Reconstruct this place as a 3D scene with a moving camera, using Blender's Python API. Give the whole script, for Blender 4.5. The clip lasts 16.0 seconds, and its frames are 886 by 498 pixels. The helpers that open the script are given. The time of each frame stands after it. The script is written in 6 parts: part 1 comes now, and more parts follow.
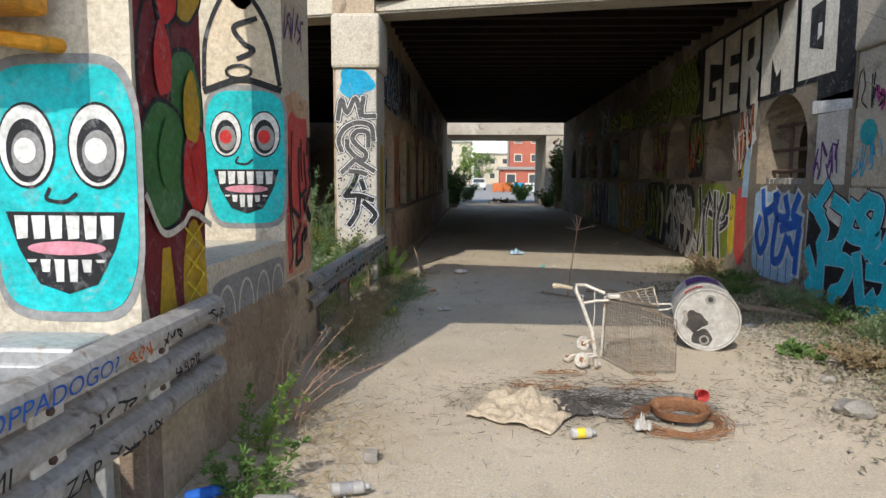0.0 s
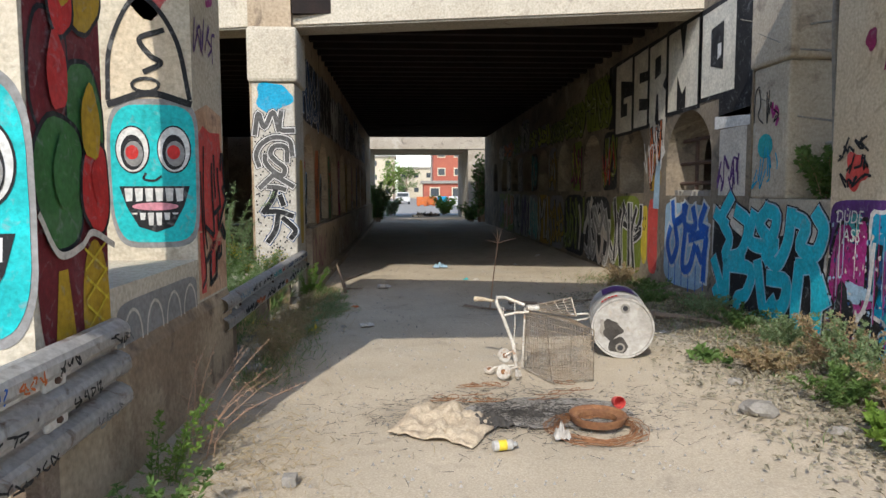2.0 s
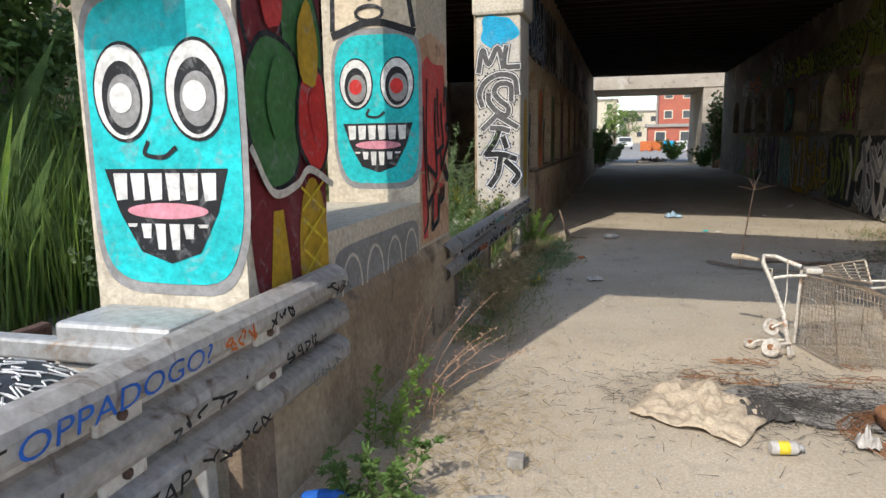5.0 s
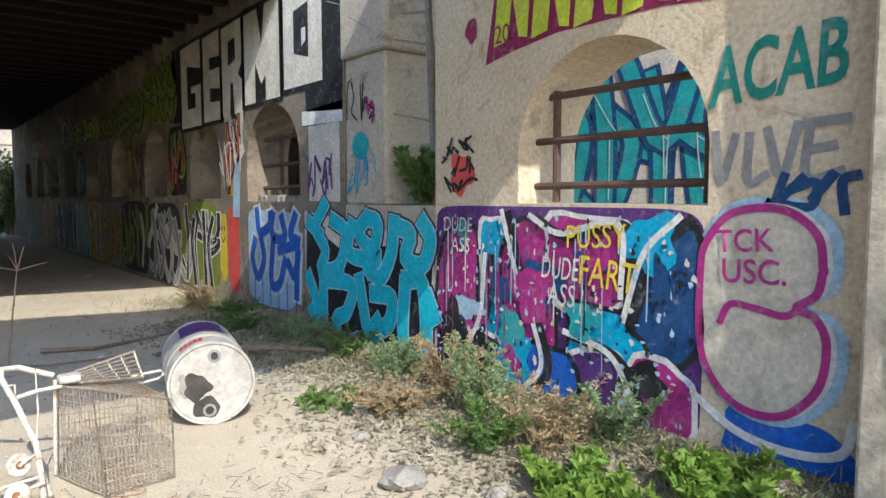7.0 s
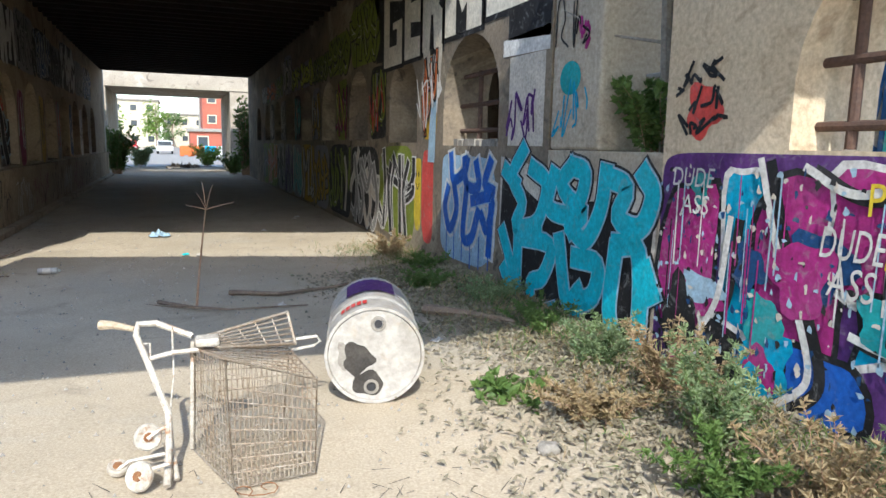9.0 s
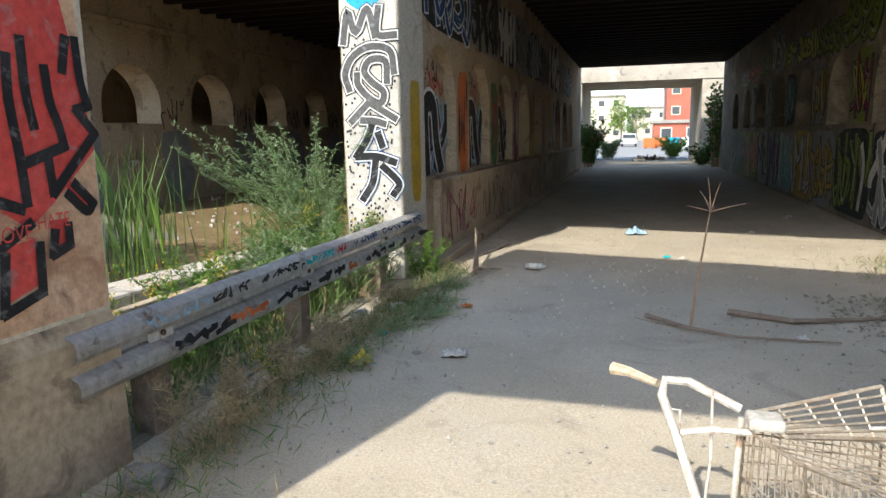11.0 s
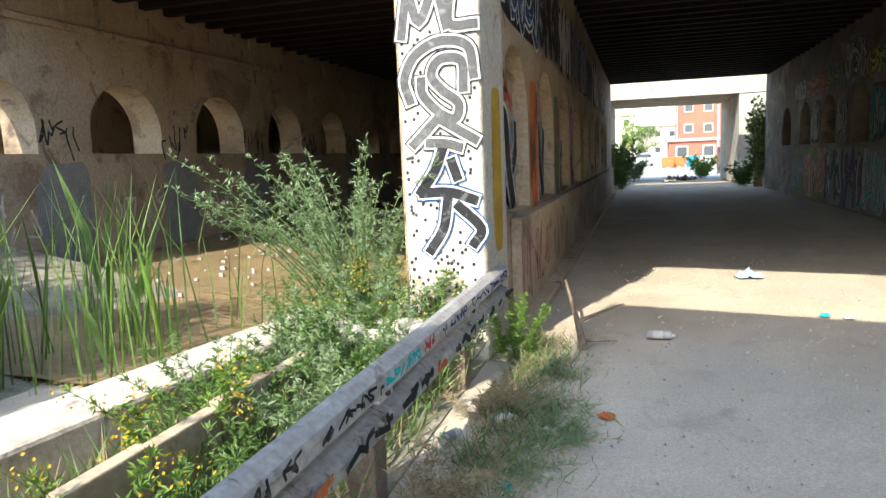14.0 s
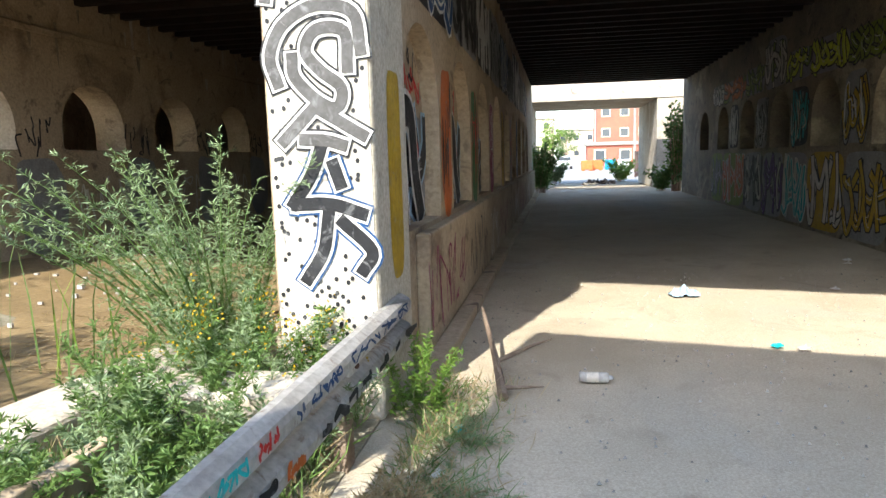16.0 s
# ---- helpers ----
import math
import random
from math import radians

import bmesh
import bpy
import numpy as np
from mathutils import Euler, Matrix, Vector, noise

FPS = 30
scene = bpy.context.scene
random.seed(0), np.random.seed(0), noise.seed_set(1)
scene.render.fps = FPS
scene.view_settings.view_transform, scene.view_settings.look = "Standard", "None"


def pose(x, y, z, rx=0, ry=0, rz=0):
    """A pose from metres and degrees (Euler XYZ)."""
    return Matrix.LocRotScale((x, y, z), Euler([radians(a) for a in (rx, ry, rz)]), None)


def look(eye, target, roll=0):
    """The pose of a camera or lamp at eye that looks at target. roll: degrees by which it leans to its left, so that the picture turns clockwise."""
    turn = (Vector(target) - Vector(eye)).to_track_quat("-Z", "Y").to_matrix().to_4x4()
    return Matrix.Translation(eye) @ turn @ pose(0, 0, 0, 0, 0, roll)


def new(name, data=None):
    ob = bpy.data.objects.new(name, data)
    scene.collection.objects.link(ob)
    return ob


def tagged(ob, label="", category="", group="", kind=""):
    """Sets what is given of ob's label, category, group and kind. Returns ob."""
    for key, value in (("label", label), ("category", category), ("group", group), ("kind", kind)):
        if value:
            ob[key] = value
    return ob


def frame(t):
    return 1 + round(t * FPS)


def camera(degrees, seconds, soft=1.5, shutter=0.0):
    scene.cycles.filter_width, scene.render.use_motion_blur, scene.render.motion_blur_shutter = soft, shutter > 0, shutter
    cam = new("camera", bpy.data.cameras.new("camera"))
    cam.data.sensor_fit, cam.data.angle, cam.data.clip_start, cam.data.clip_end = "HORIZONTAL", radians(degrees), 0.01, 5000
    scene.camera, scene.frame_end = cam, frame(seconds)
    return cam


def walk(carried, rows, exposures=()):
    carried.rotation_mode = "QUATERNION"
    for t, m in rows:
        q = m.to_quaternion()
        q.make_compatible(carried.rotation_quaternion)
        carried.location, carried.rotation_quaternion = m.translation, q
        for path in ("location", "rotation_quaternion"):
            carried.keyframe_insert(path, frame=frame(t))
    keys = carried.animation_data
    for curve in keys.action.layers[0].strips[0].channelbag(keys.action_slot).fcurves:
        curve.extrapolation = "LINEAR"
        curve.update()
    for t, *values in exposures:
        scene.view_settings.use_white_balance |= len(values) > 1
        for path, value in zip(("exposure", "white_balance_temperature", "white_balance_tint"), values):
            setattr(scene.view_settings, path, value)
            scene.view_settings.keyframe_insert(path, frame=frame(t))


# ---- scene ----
cam = camera(66.5, 16.0)
PATH = [
    (0, (0.114, 0.248, 1.593), (0.012, 2.234, 1.381), 0.3),
    (0.5, (0.175, 0.261, 1.601), (0.327, 2.247, 1.416), -0.2),
    (1, (0.206, 0.266, 1.601), (0.54, 2.231, 1.429), -0.3),
    (1.5, (0.199, 0.259, 1.602), (0.537, 2.223, 1.435), -0.3),
    (2, (0.158, 0.268, 1.6), (0.276, 2.258, 1.429), -0.2),
    (2.5, (0.086, 0.275, 1.605), (-0.191, 2.246, 1.412), 0.0),
    (3, (-0.001, 0.27, 1.585), (-0.714, 2.121, 1.331), 0.2),
    (3.2, (-0.045, 0.271, 1.584), (-0.882, 2.063, 1.289), 0.4),
    (5.3, (-0.01, 1.101, 1.522), (-0.32, 3.052, 1.209), -1.5),
    (5.5, (0.041, 1.219, 1.528), (-0.045, 3.195, 1.228), -1.7),
    (6, (0.163, 1.476, 1.554), (0.598, 3.407, 1.268), -1.2),
    (6.5, (0.394, 1.713, 1.587), (1.277, 3.492, 1.349), -0.7),
    (7, (0.604, 1.9, 1.586), (1.853, 3.454, 1.43), -0.1),
    (7.5, (0.772, 2.098, 1.592), (2.131, 3.562, 1.488), 0.3),
    (8, (1.003, 2.297, 1.56), (2.243, 3.856, 1.382), 1.2),
    (8.5, (1.144, 2.51, 1.524), (2.176, 4.202, 1.26), 1.2),
    (9, (1.192, 2.812, 1.515), (1.921, 4.65, 1.213), 1.2),
    (9.5, (1.193, 3.088, 1.504), (1.503, 5.041, 1.206), 0.9),
    (10, (1.157, 3.385, 1.497), (1.087, 5.362, 1.208), 0.8),
    (10.2, (1.119, 3.485, 1.481), (0.925, 5.453, 1.185), 0.5),
    (12.3, (0.258, 4.581, 1.507), (-0.453, 6.417, 1.155), -2.6),
    (12.5, (0.15, 4.684, 1.501), (-0.542, 6.529, 1.162), -2.9),
    (13, (-0.034, 4.956, 1.5), (-0.694, 6.819, 1.189), -3.3),
    (13.5, (-0.193, 5.262, 1.522), (-0.816, 7.141, 1.239), -3.0),
    (14, (-0.319, 5.615, 1.539), (-0.879, 7.517, 1.279), -2.3),
    (14.5, (-0.344, 5.896, 1.548), (-0.827, 7.822, 1.311), -1.6),
    (15, (-0.336, 6.215, 1.554), (-0.778, 8.151, 1.318), -1.4),
    (15.5, (-0.389, 6.488, 1.538), (-0.818, 8.425, 1.287), -1.6),
    (16, (-0.395, 6.78, 1.541), (-0.735, 8.733, 1.276), -1.6),
]
walk(cam, [(t, look(e, g, r)) for t, e, g, r in PATH],
     exposures=[(0, 1.2, 6250, 9), (5.5, 1.25, 6300, 10), (7.5, 1.98, 5950, 7), (10, 1.78, 6050, 7), (12.5, 2.42, 6250, 6), (16, 2.65, 6250, 7)])

# ---- light ----
SUN = Vector((0.29, 1.0, -0.94)).normalized()
world = bpy.data.worlds.new("sky_world")
scene.world = world
world.use_nodes = True
wn = world.node_tree.nodes
sky = wn.new("ShaderNodeTexSky")
sky.sky_type = "NISHITA"
sky.sun_disc = False
sky.sun_elevation = math.asin(-SUN.z)
sky.sun_rotation = math.atan2(-SUN.x, -SUN.y)
world.node_tree.links.new(sky.outputs[0], wn["Background"].inputs[0])
wn["Background"].inputs[1].default_value = 0.15
sun = new("sun", bpy.data.lights.new("sun", "SUN"))
sun.data.energy, sun.data.angle, sun.data.color = 1.85, radians(0.55), (1.0, 0.94, 0.84)
sun.matrix_world = Matrix.Translation((0, -5, 20)) @ SUN.to_track_quat("-Z", "Y").to_matrix().to_4x4()

# ---- materials ----


def mat(name, a, b, rough=0.85, scale=3.0, fine=40.0, bump=0.3, metal=0.0, c=None, stain=None, spec=0.3):
    """Two-scale mottled surface: colours a and b in large clouds, fine grain, an optional third colour c in patches and stains."""
    m = bpy.data.materials.new(name)
    m.use_nodes = True
    nt = m.node_tree
    n, l = nt.nodes, nt.links
    bs = n["Principled BSDF"]
    bs.inputs["Roughness"].default_value = rough
    bs.inputs["Metallic"].default_value = metal
    bs.inputs["Specular IOR Level"].default_value = spec
    tc = n.new("ShaderNodeTexCoord")

    def noisy(s, detail=6.0, distort=0.0):
        t = n.new("ShaderNodeTexNoise")
        t.inputs["Scale"].default_value, t.inputs["Detail"].default_value = s, detail
        t.inputs["Roughness"].default_value, t.inputs["Distortion"].default_value = 0.62, distort
        l.new(tc.outputs["Object"], t.inputs["Vector"])
        return t

    def ramp(src, lo, hi):
        r = n.new("ShaderNodeMapRange")
        r.inputs["From Min"].default_value, r.inputs["From Max"].default_value = lo, hi
        l.new(src, r.inputs["Value"])
        return r.outputs[0]

    def blend(fac, x, y, mode="MIX"):
        k = n.new("ShaderNodeMix")
        k.data_type, k.blend_type = "RGBA", mode
        if isinstance(fac, float):
            k.inputs["Factor"].default_value = fac
        else:
            l.new(fac, k.inputs["Factor"])
        for sock, v in ((k.inputs["A"], x), (k.inputs["B"], y)):
            if isinstance(v, tuple):
                sock.default_value = (*v, 1)
            else:
                l.new(v, sock)
        return k.outputs["Result"]

    col = blend(ramp(noisy(scale).outputs[0], 0.35, 0.65), a, b)
    if c:
        col = blend(ramp(noisy(scale * 0.6, 8, 0.6).outputs[0], 0.54, 0.62), col, c)
    if stain:
        col = blend(ramp(noisy(scale * 2.3, 9, 1.2).outputs[0], 0.56, 0.7), col, stain)
    g = noisy(fine, 5)
    col = blend(ramp(g.outputs[0], 0.3, 0.75), col, blend(0.75, col, (0.45, 0.43, 0.4), "MULTIPLY"))
    l.new(col, bs.inputs["Base Color"])
    if bump:
        bp = n.new("ShaderNodeBump")
        bp.inputs["Strength"].default_value, bp.inputs["Distance"].default_value = bump, 0.02
        l.new(g.outputs[0], bp.inputs["Height"])
        l.new(bp.outputs[0], bs.inputs["Normal"])
    return m


def paint(name, a, wear=0.45):
    """Sprayed paint: the colour with uneven coverage and worn spots where concrete shows."""
    d = tuple(v * 0.72 for v in a)
    return mat("paint_" + name, a, d, 0.7, 4.0, 30.0, 0.2, c=tuple(v * 0.85 + 0.02 for v in a), stain=tuple(v * (1 - wear) + 0.36 * wear for v in d))


def translucent(name, a, b):
    m = mat(name, a, b, 0.55, 6.0, 60.0, 0)
    nt = m.node_tree
    bs = nt.nodes["Principled BSDF"]
    tr = nt.nodes.new("ShaderNodeBsdfTranslucent")
    src = bs.inputs["Base Color"].links[0].from_socket
    nt.links.new(src, tr.inputs[0])
    mx = nt.nodes.new("ShaderNodeMixShader")
    mx.inputs[0].default_value = 0.35
    nt.links.new(bs.outputs[0], mx.inputs[1])
    nt.links.new(tr.outputs[0], mx.inputs[2])
    nt.links.new(mx.outputs[0], nt.nodes["Material Output"].inputs[0])
    return m


M_SAND = mat("sandy_ground", (0.44, 0.37, 0.27), (0.54, 0.455, 0.34), 0.95, 0.7, 75.0, 0.2, c=(0.47, 0.41, 0.32), stain=(0.38, 0.32, 0.24))
M_CONC = mat("old_concrete", (0.52, 0.45, 0.35), (0.42, 0.36, 0.28), 0.9, 1.2, 30.0, 0.45, c=(0.58, 0.52, 0.43), stain=(0.24, 0.20, 0.16))
M_CONC_L = mat("pale_concrete", (0.62, 0.55, 0.43), (0.54, 0.47, 0.36), 0.9, 1.5, 34.0, 0.4, stain=(0.40, 0.33, 0.25))
M_TAN = mat("tan_washed_concrete", (0.60, 0.48, 0.33), (0.68, 0.57, 0.42), 0.9, 1.3, 30.0, 0.4, stain=(0.40, 0.30, 0.20))
M_RUSTWASH = mat("rusty_tan_wash", (0.58, 0.36, 0.22), (0.66, 0.44, 0.29), 0.9, 2.2, 30.0, 0.3, c=(0.48, 0.28, 0.17), stain=(0.33, 0.2, 0.14))
# sooty concrete, its tones lowered further to carry the tunnel's shade
M_TUN = mat("sooty_shade_toned_concrete", (0.30, 0.24, 0.17), (0.17, 0.14, 0.11), 0.9, 1.1, 24.0, 0.4, c=(0.38, 0.33, 0.24), stain=(0.08, 0.07, 0.055))
M_TUNL = mat("brown_stained_concrete", (0.38, 0.29, 0.19), (0.48, 0.37, 0.25), 0.9, 1.0, 24.0, 0.4, c=(0.28, 0.20, 0.13), stain=(0.15, 0.11, 0.08))
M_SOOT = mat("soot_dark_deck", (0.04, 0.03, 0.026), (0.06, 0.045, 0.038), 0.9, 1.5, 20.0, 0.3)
# rust brown taken almost to black: shade under the deck put into the colour
M_RIB = mat("shade_darkened_rusty_beam", (0.026, 0.014, 0.01), (0.014, 0.009, 0.007), 0.85, 3.0, 30.0, 0.3)
M_GALV = mat("galvanised_steel", (0.55, 0.55, 0.54), (0.45, 0.44, 0.42), 0.5, 3.0, 25.0, 0.08, metal=0.45, stain=(0.36, 0.28, 0.2))
M_RAILW = mat("weathered_pale_rail", (0.74, 0.71, 0.67), (0.62, 0.58, 0.53), 0.5, 3.0, 25.0, 0.1, metal=0.15, stain=(0.25, 0.15, 0.09))
M_RUST = mat("rust", (0.30, 0.14, 0.06), (0.20, 0.09, 0.045), 0.9, 6.0, 50.0, 0.4, stain=(0.36, 0.2, 0.09))
M_IRON = mat("dark_rusty_iron", (0.085, 0.055, 0.045), (0.13, 0.075, 0.055), 0.8, 6.0, 50.0, 0.3)
M_WHITE = mat("scuffed_white_enamel", (0.5, 0.475, 0.44), (0.38, 0.35, 0.31), 0.45, 3.0, 20.0, 0.08, stain=(0.4, 0.34, 0.27))
M_WIRE = mat("rusty_chrome_wire", (0.46, 0.41, 0.34), (0.36, 0.26, 0.17), 0.5, 5.0, 40.0, 0.1, metal=0.4)
M_TUBE = mat("pale_grey_tube", (0.66, 0.62, 0.55), (0.52, 0.46, 0.38), 0.5, 5.0, 40.0, 0.1, metal=0.2, stain=(0.4, 0.2, 0.09))
M_RUB = mat("black_plastic", (0.03, 0.03, 0.032), (0.045, 0.045, 0.05), 0.5, 4.0, 30.0, 0.1)
M_YEL = mat("signal_yellow", (0.75, 0.33, 0.02), (0.62, 0.26, 0.02), 0.5, 4.0, 30.0, 0.1, stain=(0.4, 0.2, 0.05))
M_CLOTH = mat("dusty_cloth", (0.55, 0.45, 0.32), (0.44, 0.35, 0.25), 0.95, 5.0, 60.0, 0.4)
M_BARK = mat("bark", (0.20, 0.14, 0.10), (0.29, 0.22, 0.16), 0.9, 8.0, 60.0, 0.5)
M_TWIG = mat("dry_twig", (0.46, 0.29, 0.19), (0.36, 0.22, 0.14), 0.9, 8.0, 60.0, 0.3)
M_STRAW = translucent("dry_straw", (0.46, 0.36, 0.20), (0.36, 0.27, 0.15))
M_GREEN = translucent("weed_green", (0.17, 0.26, 0.07), (0.10, 0.18, 0.045))
M_SAGE = translucent("mugwort_green", (0.30, 0.38, 0.20), (0.20, 0.28, 0.13))
M_LIME = translucent("bright_leaf", (0.22, 0.32, 0.05), (0.13, 0.24, 0.04))
M_DARKG = translucent("tree_green", (0.10, 0.17, 0.04), (0.06, 0.11, 0.025))
M_GOLD = translucent("goldenrod_yellow", (0.62, 0.43, 0.02), (0.5, 0.33, 0.02))
M_LITTER = mat("leaf_litter", (0.32, 0.28, 0.20), (0.18, 0.16, 0.11), 0.95, 5.0, 40.0, 0.2)
M_CHAR = mat("charred_debris", (0.05, 0.045, 0.04), (0.09, 0.08, 0.07), 0.95, 8.0, 60.0, 0.4)
M_MUD = mat("wet_mud", (0.20, 0.14, 0.07), (0.28, 0.20, 0.10), 0.6, 1.2, 18.0, 0.4)
M_STONE = mat("grey_stone", (0.34, 0.31, 0.27), (0.25, 0.23, 0.2), 0.95, 6.0, 40.0, 0.4)
P = {k: paint(k, v) for k, v in dict(
    teal=(0.02, 0.55, 0.56), teal_dark=(0.03, 0.38, 0.40), black=(0.018, 0.018, 0.02), white=(0.78, 0.76, 0.72), pink=(0.75, 0.30, 0.36),
    red=(0.62, 0.035, 0.03), salmon=(0.72, 0.09, 0.075), yellow=(0.78, 0.58, 0.04), gold=(0.55, 0.34, 0.02), green=(0.06, 0.18, 0.05), maroon=(0.18, 0.02, 0.025),
    blue=(0.02, 0.13, 0.55), cyan=(0.01, 0.38, 0.62), pale_blue=(0.42, 0.60, 0.75), magenta=(0.42, 0.03, 0.22), purple=(0.12, 0.04, 0.2),
    lime=(0.66, 0.72, 0.05), grey=(0.3, 0.29, 0.28), sea=(0.02, 0.25, 0.20), olive=(0.22, 0.28, 0.03), cream=(0.72, 0.65, 0.55), wine=(0.28, 0.015, 0.09), navy=(0.015, 0.07, 0.2), orange=(0.6, 0.15, 0.03)).items()}

P_PUTTY = paint("putty", (0.60, 0.54, 0.44))
P_GRAPH = paint("graphite", (0.10, 0.095, 0.09))
P_PALE = paint("pale_wash", (0.60, 0.55, 0.47))
P_LETTER = paint("letter_cream", (0.78, 0.72, 0.60), 0.15)
P_AQUA = paint("aqua", (0.03, 0.58, 0.72), 0.3)

# ---- mesh helpers ----


def mesh_of(name, bm):
    me = bpy.data.meshes.new(name)
    bm.normal_update()
    bm.to_mesh(me)
    bm.free()
    return me


def part(name, bm, material, parent=None, label="", smooth=False):
    me = mesh_of(name, bm)
    me.materials.append(material)
    if smooth:
        me.polygons.foreach_set("use_smooth", [True] * len(me.polygons))
    ob = new(name, me)
    if parent:
        ob.parent = parent
        ob.matrix_parent_inverse = parent.matrix_basis.inverted()
    if label:
        tagged(ob, label)
    return ob


def thing(name, label, category, at=(0, 0, 0), group="", kind=""):
    ob = new(name)
    ob.location = at
    ob.empty_display_size = 0.2
    return tagged(ob, label, category, group, kind)


def box(bm, x0, x1, y0, y1, z0, z1, bevel=0.0):
    r = bmesh.ops.create_cube(bm, size=1.0, matrix=Matrix.Translation(((x0 + x1) / 2, (y0 + y1) / 2, (z0 + z1) / 2)) @ Matrix.Diagonal((x1 - x0, y1 - y0, z1 - z0, 1)))
    if bevel:
        es = list({e for v in r["verts"] for e in v.link_edges})
        bmesh.ops.bevel(bm, geom=es, offset=bevel, segments=2, affect="EDGES", profile=0.5)
    return bm


def tube(bm, pts, r0, r1=None, sides=6):
    """A tube through pts, tapering from r0 to r1."""
    r1 = r0 if r1 is None else r1
    pts = [Vector(p) for p in pts]
    rings = []
    for i, p in enumerate(pts):
        d = (pts[min(i + 1, len(pts) - 1)] - pts[max(i - 1, 0)]).normalized()
        u = d.cross(Vector((0, 0, 1)) if abs(d.z) < 0.9 else Vector((1, 0, 0))).normalized()
        w = d.cross(u)
        r = r0 + (r1 - r0) * i / max(1, len(pts) - 1)
        rings.append([bm.verts.new(p + (u * math.cos(a) + w * math.sin(a)) * r) for a in (2 * math.pi * k / sides for k in range(sides))])
    for a, b in zip(rings, rings[1:]):
        for k in range(sides):
            bm.faces.new((a[k], a[(k + 1) % sides], b[(k + 1) % sides], b[k]))
    bm.faces.new(rings[0][::-1])
    bm.faces.new(rings[-1])
    return bm


def lathe(bm, prof, m=Matrix(), steps=32, caps=True):
    """Turns a profile of (radius, height) round the z axis of m."""
    rings = [[bm.verts.new(m @ Vector((r * math.cos(a), r * math.sin(a), h))) for a in (2 * math.pi * k / steps for k in range(steps))] for r, h in prof]
    for a, b in zip(rings, rings[1:]):
        for k in range(steps):
            bm.faces.new((a[k], a[(k + 1) % steps], b[(k + 1) % steps], b[k]))
    if caps:
        bm.faces.new(rings[0][::-1])
        bm.faces.new(rings[-1])
    return bm


def leaf(bm, p, d, length, width, curl=0.0):
    d = d.normalized()
    s = d.cross(Vector((random.uniform(-1, 1), random.uniform(-1, 1), 0.6))).normalized() * width / 2
    up = s.cross(d).normalized() * curl * length
    v = [bm.verts.new(q) for q in (p, p + d * length * 0.45 + s + up, p + d * length, p + d * length * 0.45 - s + up)]
    bm.faces.new(v)


# ---- walls with arches ----


def arcade(name, x0, x1, y0, y1, z1, arches, material, label, face=1):
    """A wall along y between x0 and x1 with arched openings (middle, width, sill, crown)."""
    bm = bmesh.new()

    def quad(a, b, c, d):
        bm.faces.new([bm.verts.new(p) for p in (a, b, c, d)])

    def both(ya, yb, za, zb, zc, zd):
        quad((x0, ya, za), (x0, ya, zd), (x0, yb, zc), (x0, yb, zb))
        quad((x1, ya, za), (x1, yb, zb), (x1, yb, zc), (x1, ya, zd))

    y = y0
    for mid, w, sill, crown in sorted(arches):
        a, b = mid - w / 2, mid + w / 2
        both(y, a, 0, 0, z1, z1)
        both(a, b, 0, 0, sill, sill)
        spring = crown - w / 2 * 0.95
        quad((x0, a, sill), (x1, a, sill), (x1, b, sill), (x0, b, sill))
        quad((x0, a, sill), (x0, a, spring), (x1, a, spring), (x1, a, sill))
        quad((x0, b, sill), (x1, b, sill), (x1, b, spring), (x0, b, spring))
        n = 14
        arc = [(mid - w / 2 * math.cos(math.pi * k / n), spring + (crown - spring) * math.sin(math.pi * k / n)) for k in range(n + 1)]
        for (ya, za), (yb, zb) in zip(arc, arc[1:]):
            both(ya, yb, za, zb, z1, z1)
            quad((x0, ya, za), (x0, yb, zb), (x1, yb, zb), (x1, ya, za))
        y = b
    both(y, y1, 0, 0, z1, z1)
    for yy in (y0, y1):
        quad((x0, yy, 0), (x1, yy, 0), (x1, yy, z1), (x0, yy, z1))
    quad((x0, y0, z1), (x1, y0, z1), (x1, y1, z1), (x0, y1, z1))
    bmesh.ops.remove_doubles(bm, verts=bm.verts, dist=0.0005)
    bmesh.ops.recalc_face_normals(bm, faces=bm.faces)
    return tagged(part(name, bm, material), label, "wall", kind="structure")


# ---- painted marks: thin sheets of paint lying on a wall ----


class Face:
    """A wall face: u runs to the right as one looks at it, v up; lift is the depth of a paint layer."""

    def __init__(self, wall, kind, plane, shift=(0, 0, 1.0)):
        self.wall, self.kind, self.plane, self.shift = wall, kind, plane, shift
        self.sign = -1.0 if kind == "east" else 1.0

    def m(self, u, v, lift):
        a, b, k = self.shift
        return self.flat(b + (u - a) * k, v, lift) @ Matrix.Diagonal((k, 1, 1, 1))

    def flat(self, u, v, lift):
        if self.kind == "east":      # looks towards -x, u along -y
            return Matrix(((0, 0, -1, self.plane - lift), (-1, 0, 0, u), (0, 1, 0, v), (0, 0, 0, 1)))
        if self.kind == "west":      # looks towards +x, u along +y
            return Matrix(((0, 0, 1, self.plane + lift), (1, 0, 0, u), (0, 1, 0, v), (0, 0, 0, 1)))
        return Matrix(((1, 0, 0, u), (0, 0, -1, self.plane - lift), (0, 1, 0, v), (0, 0, 0, 1)))


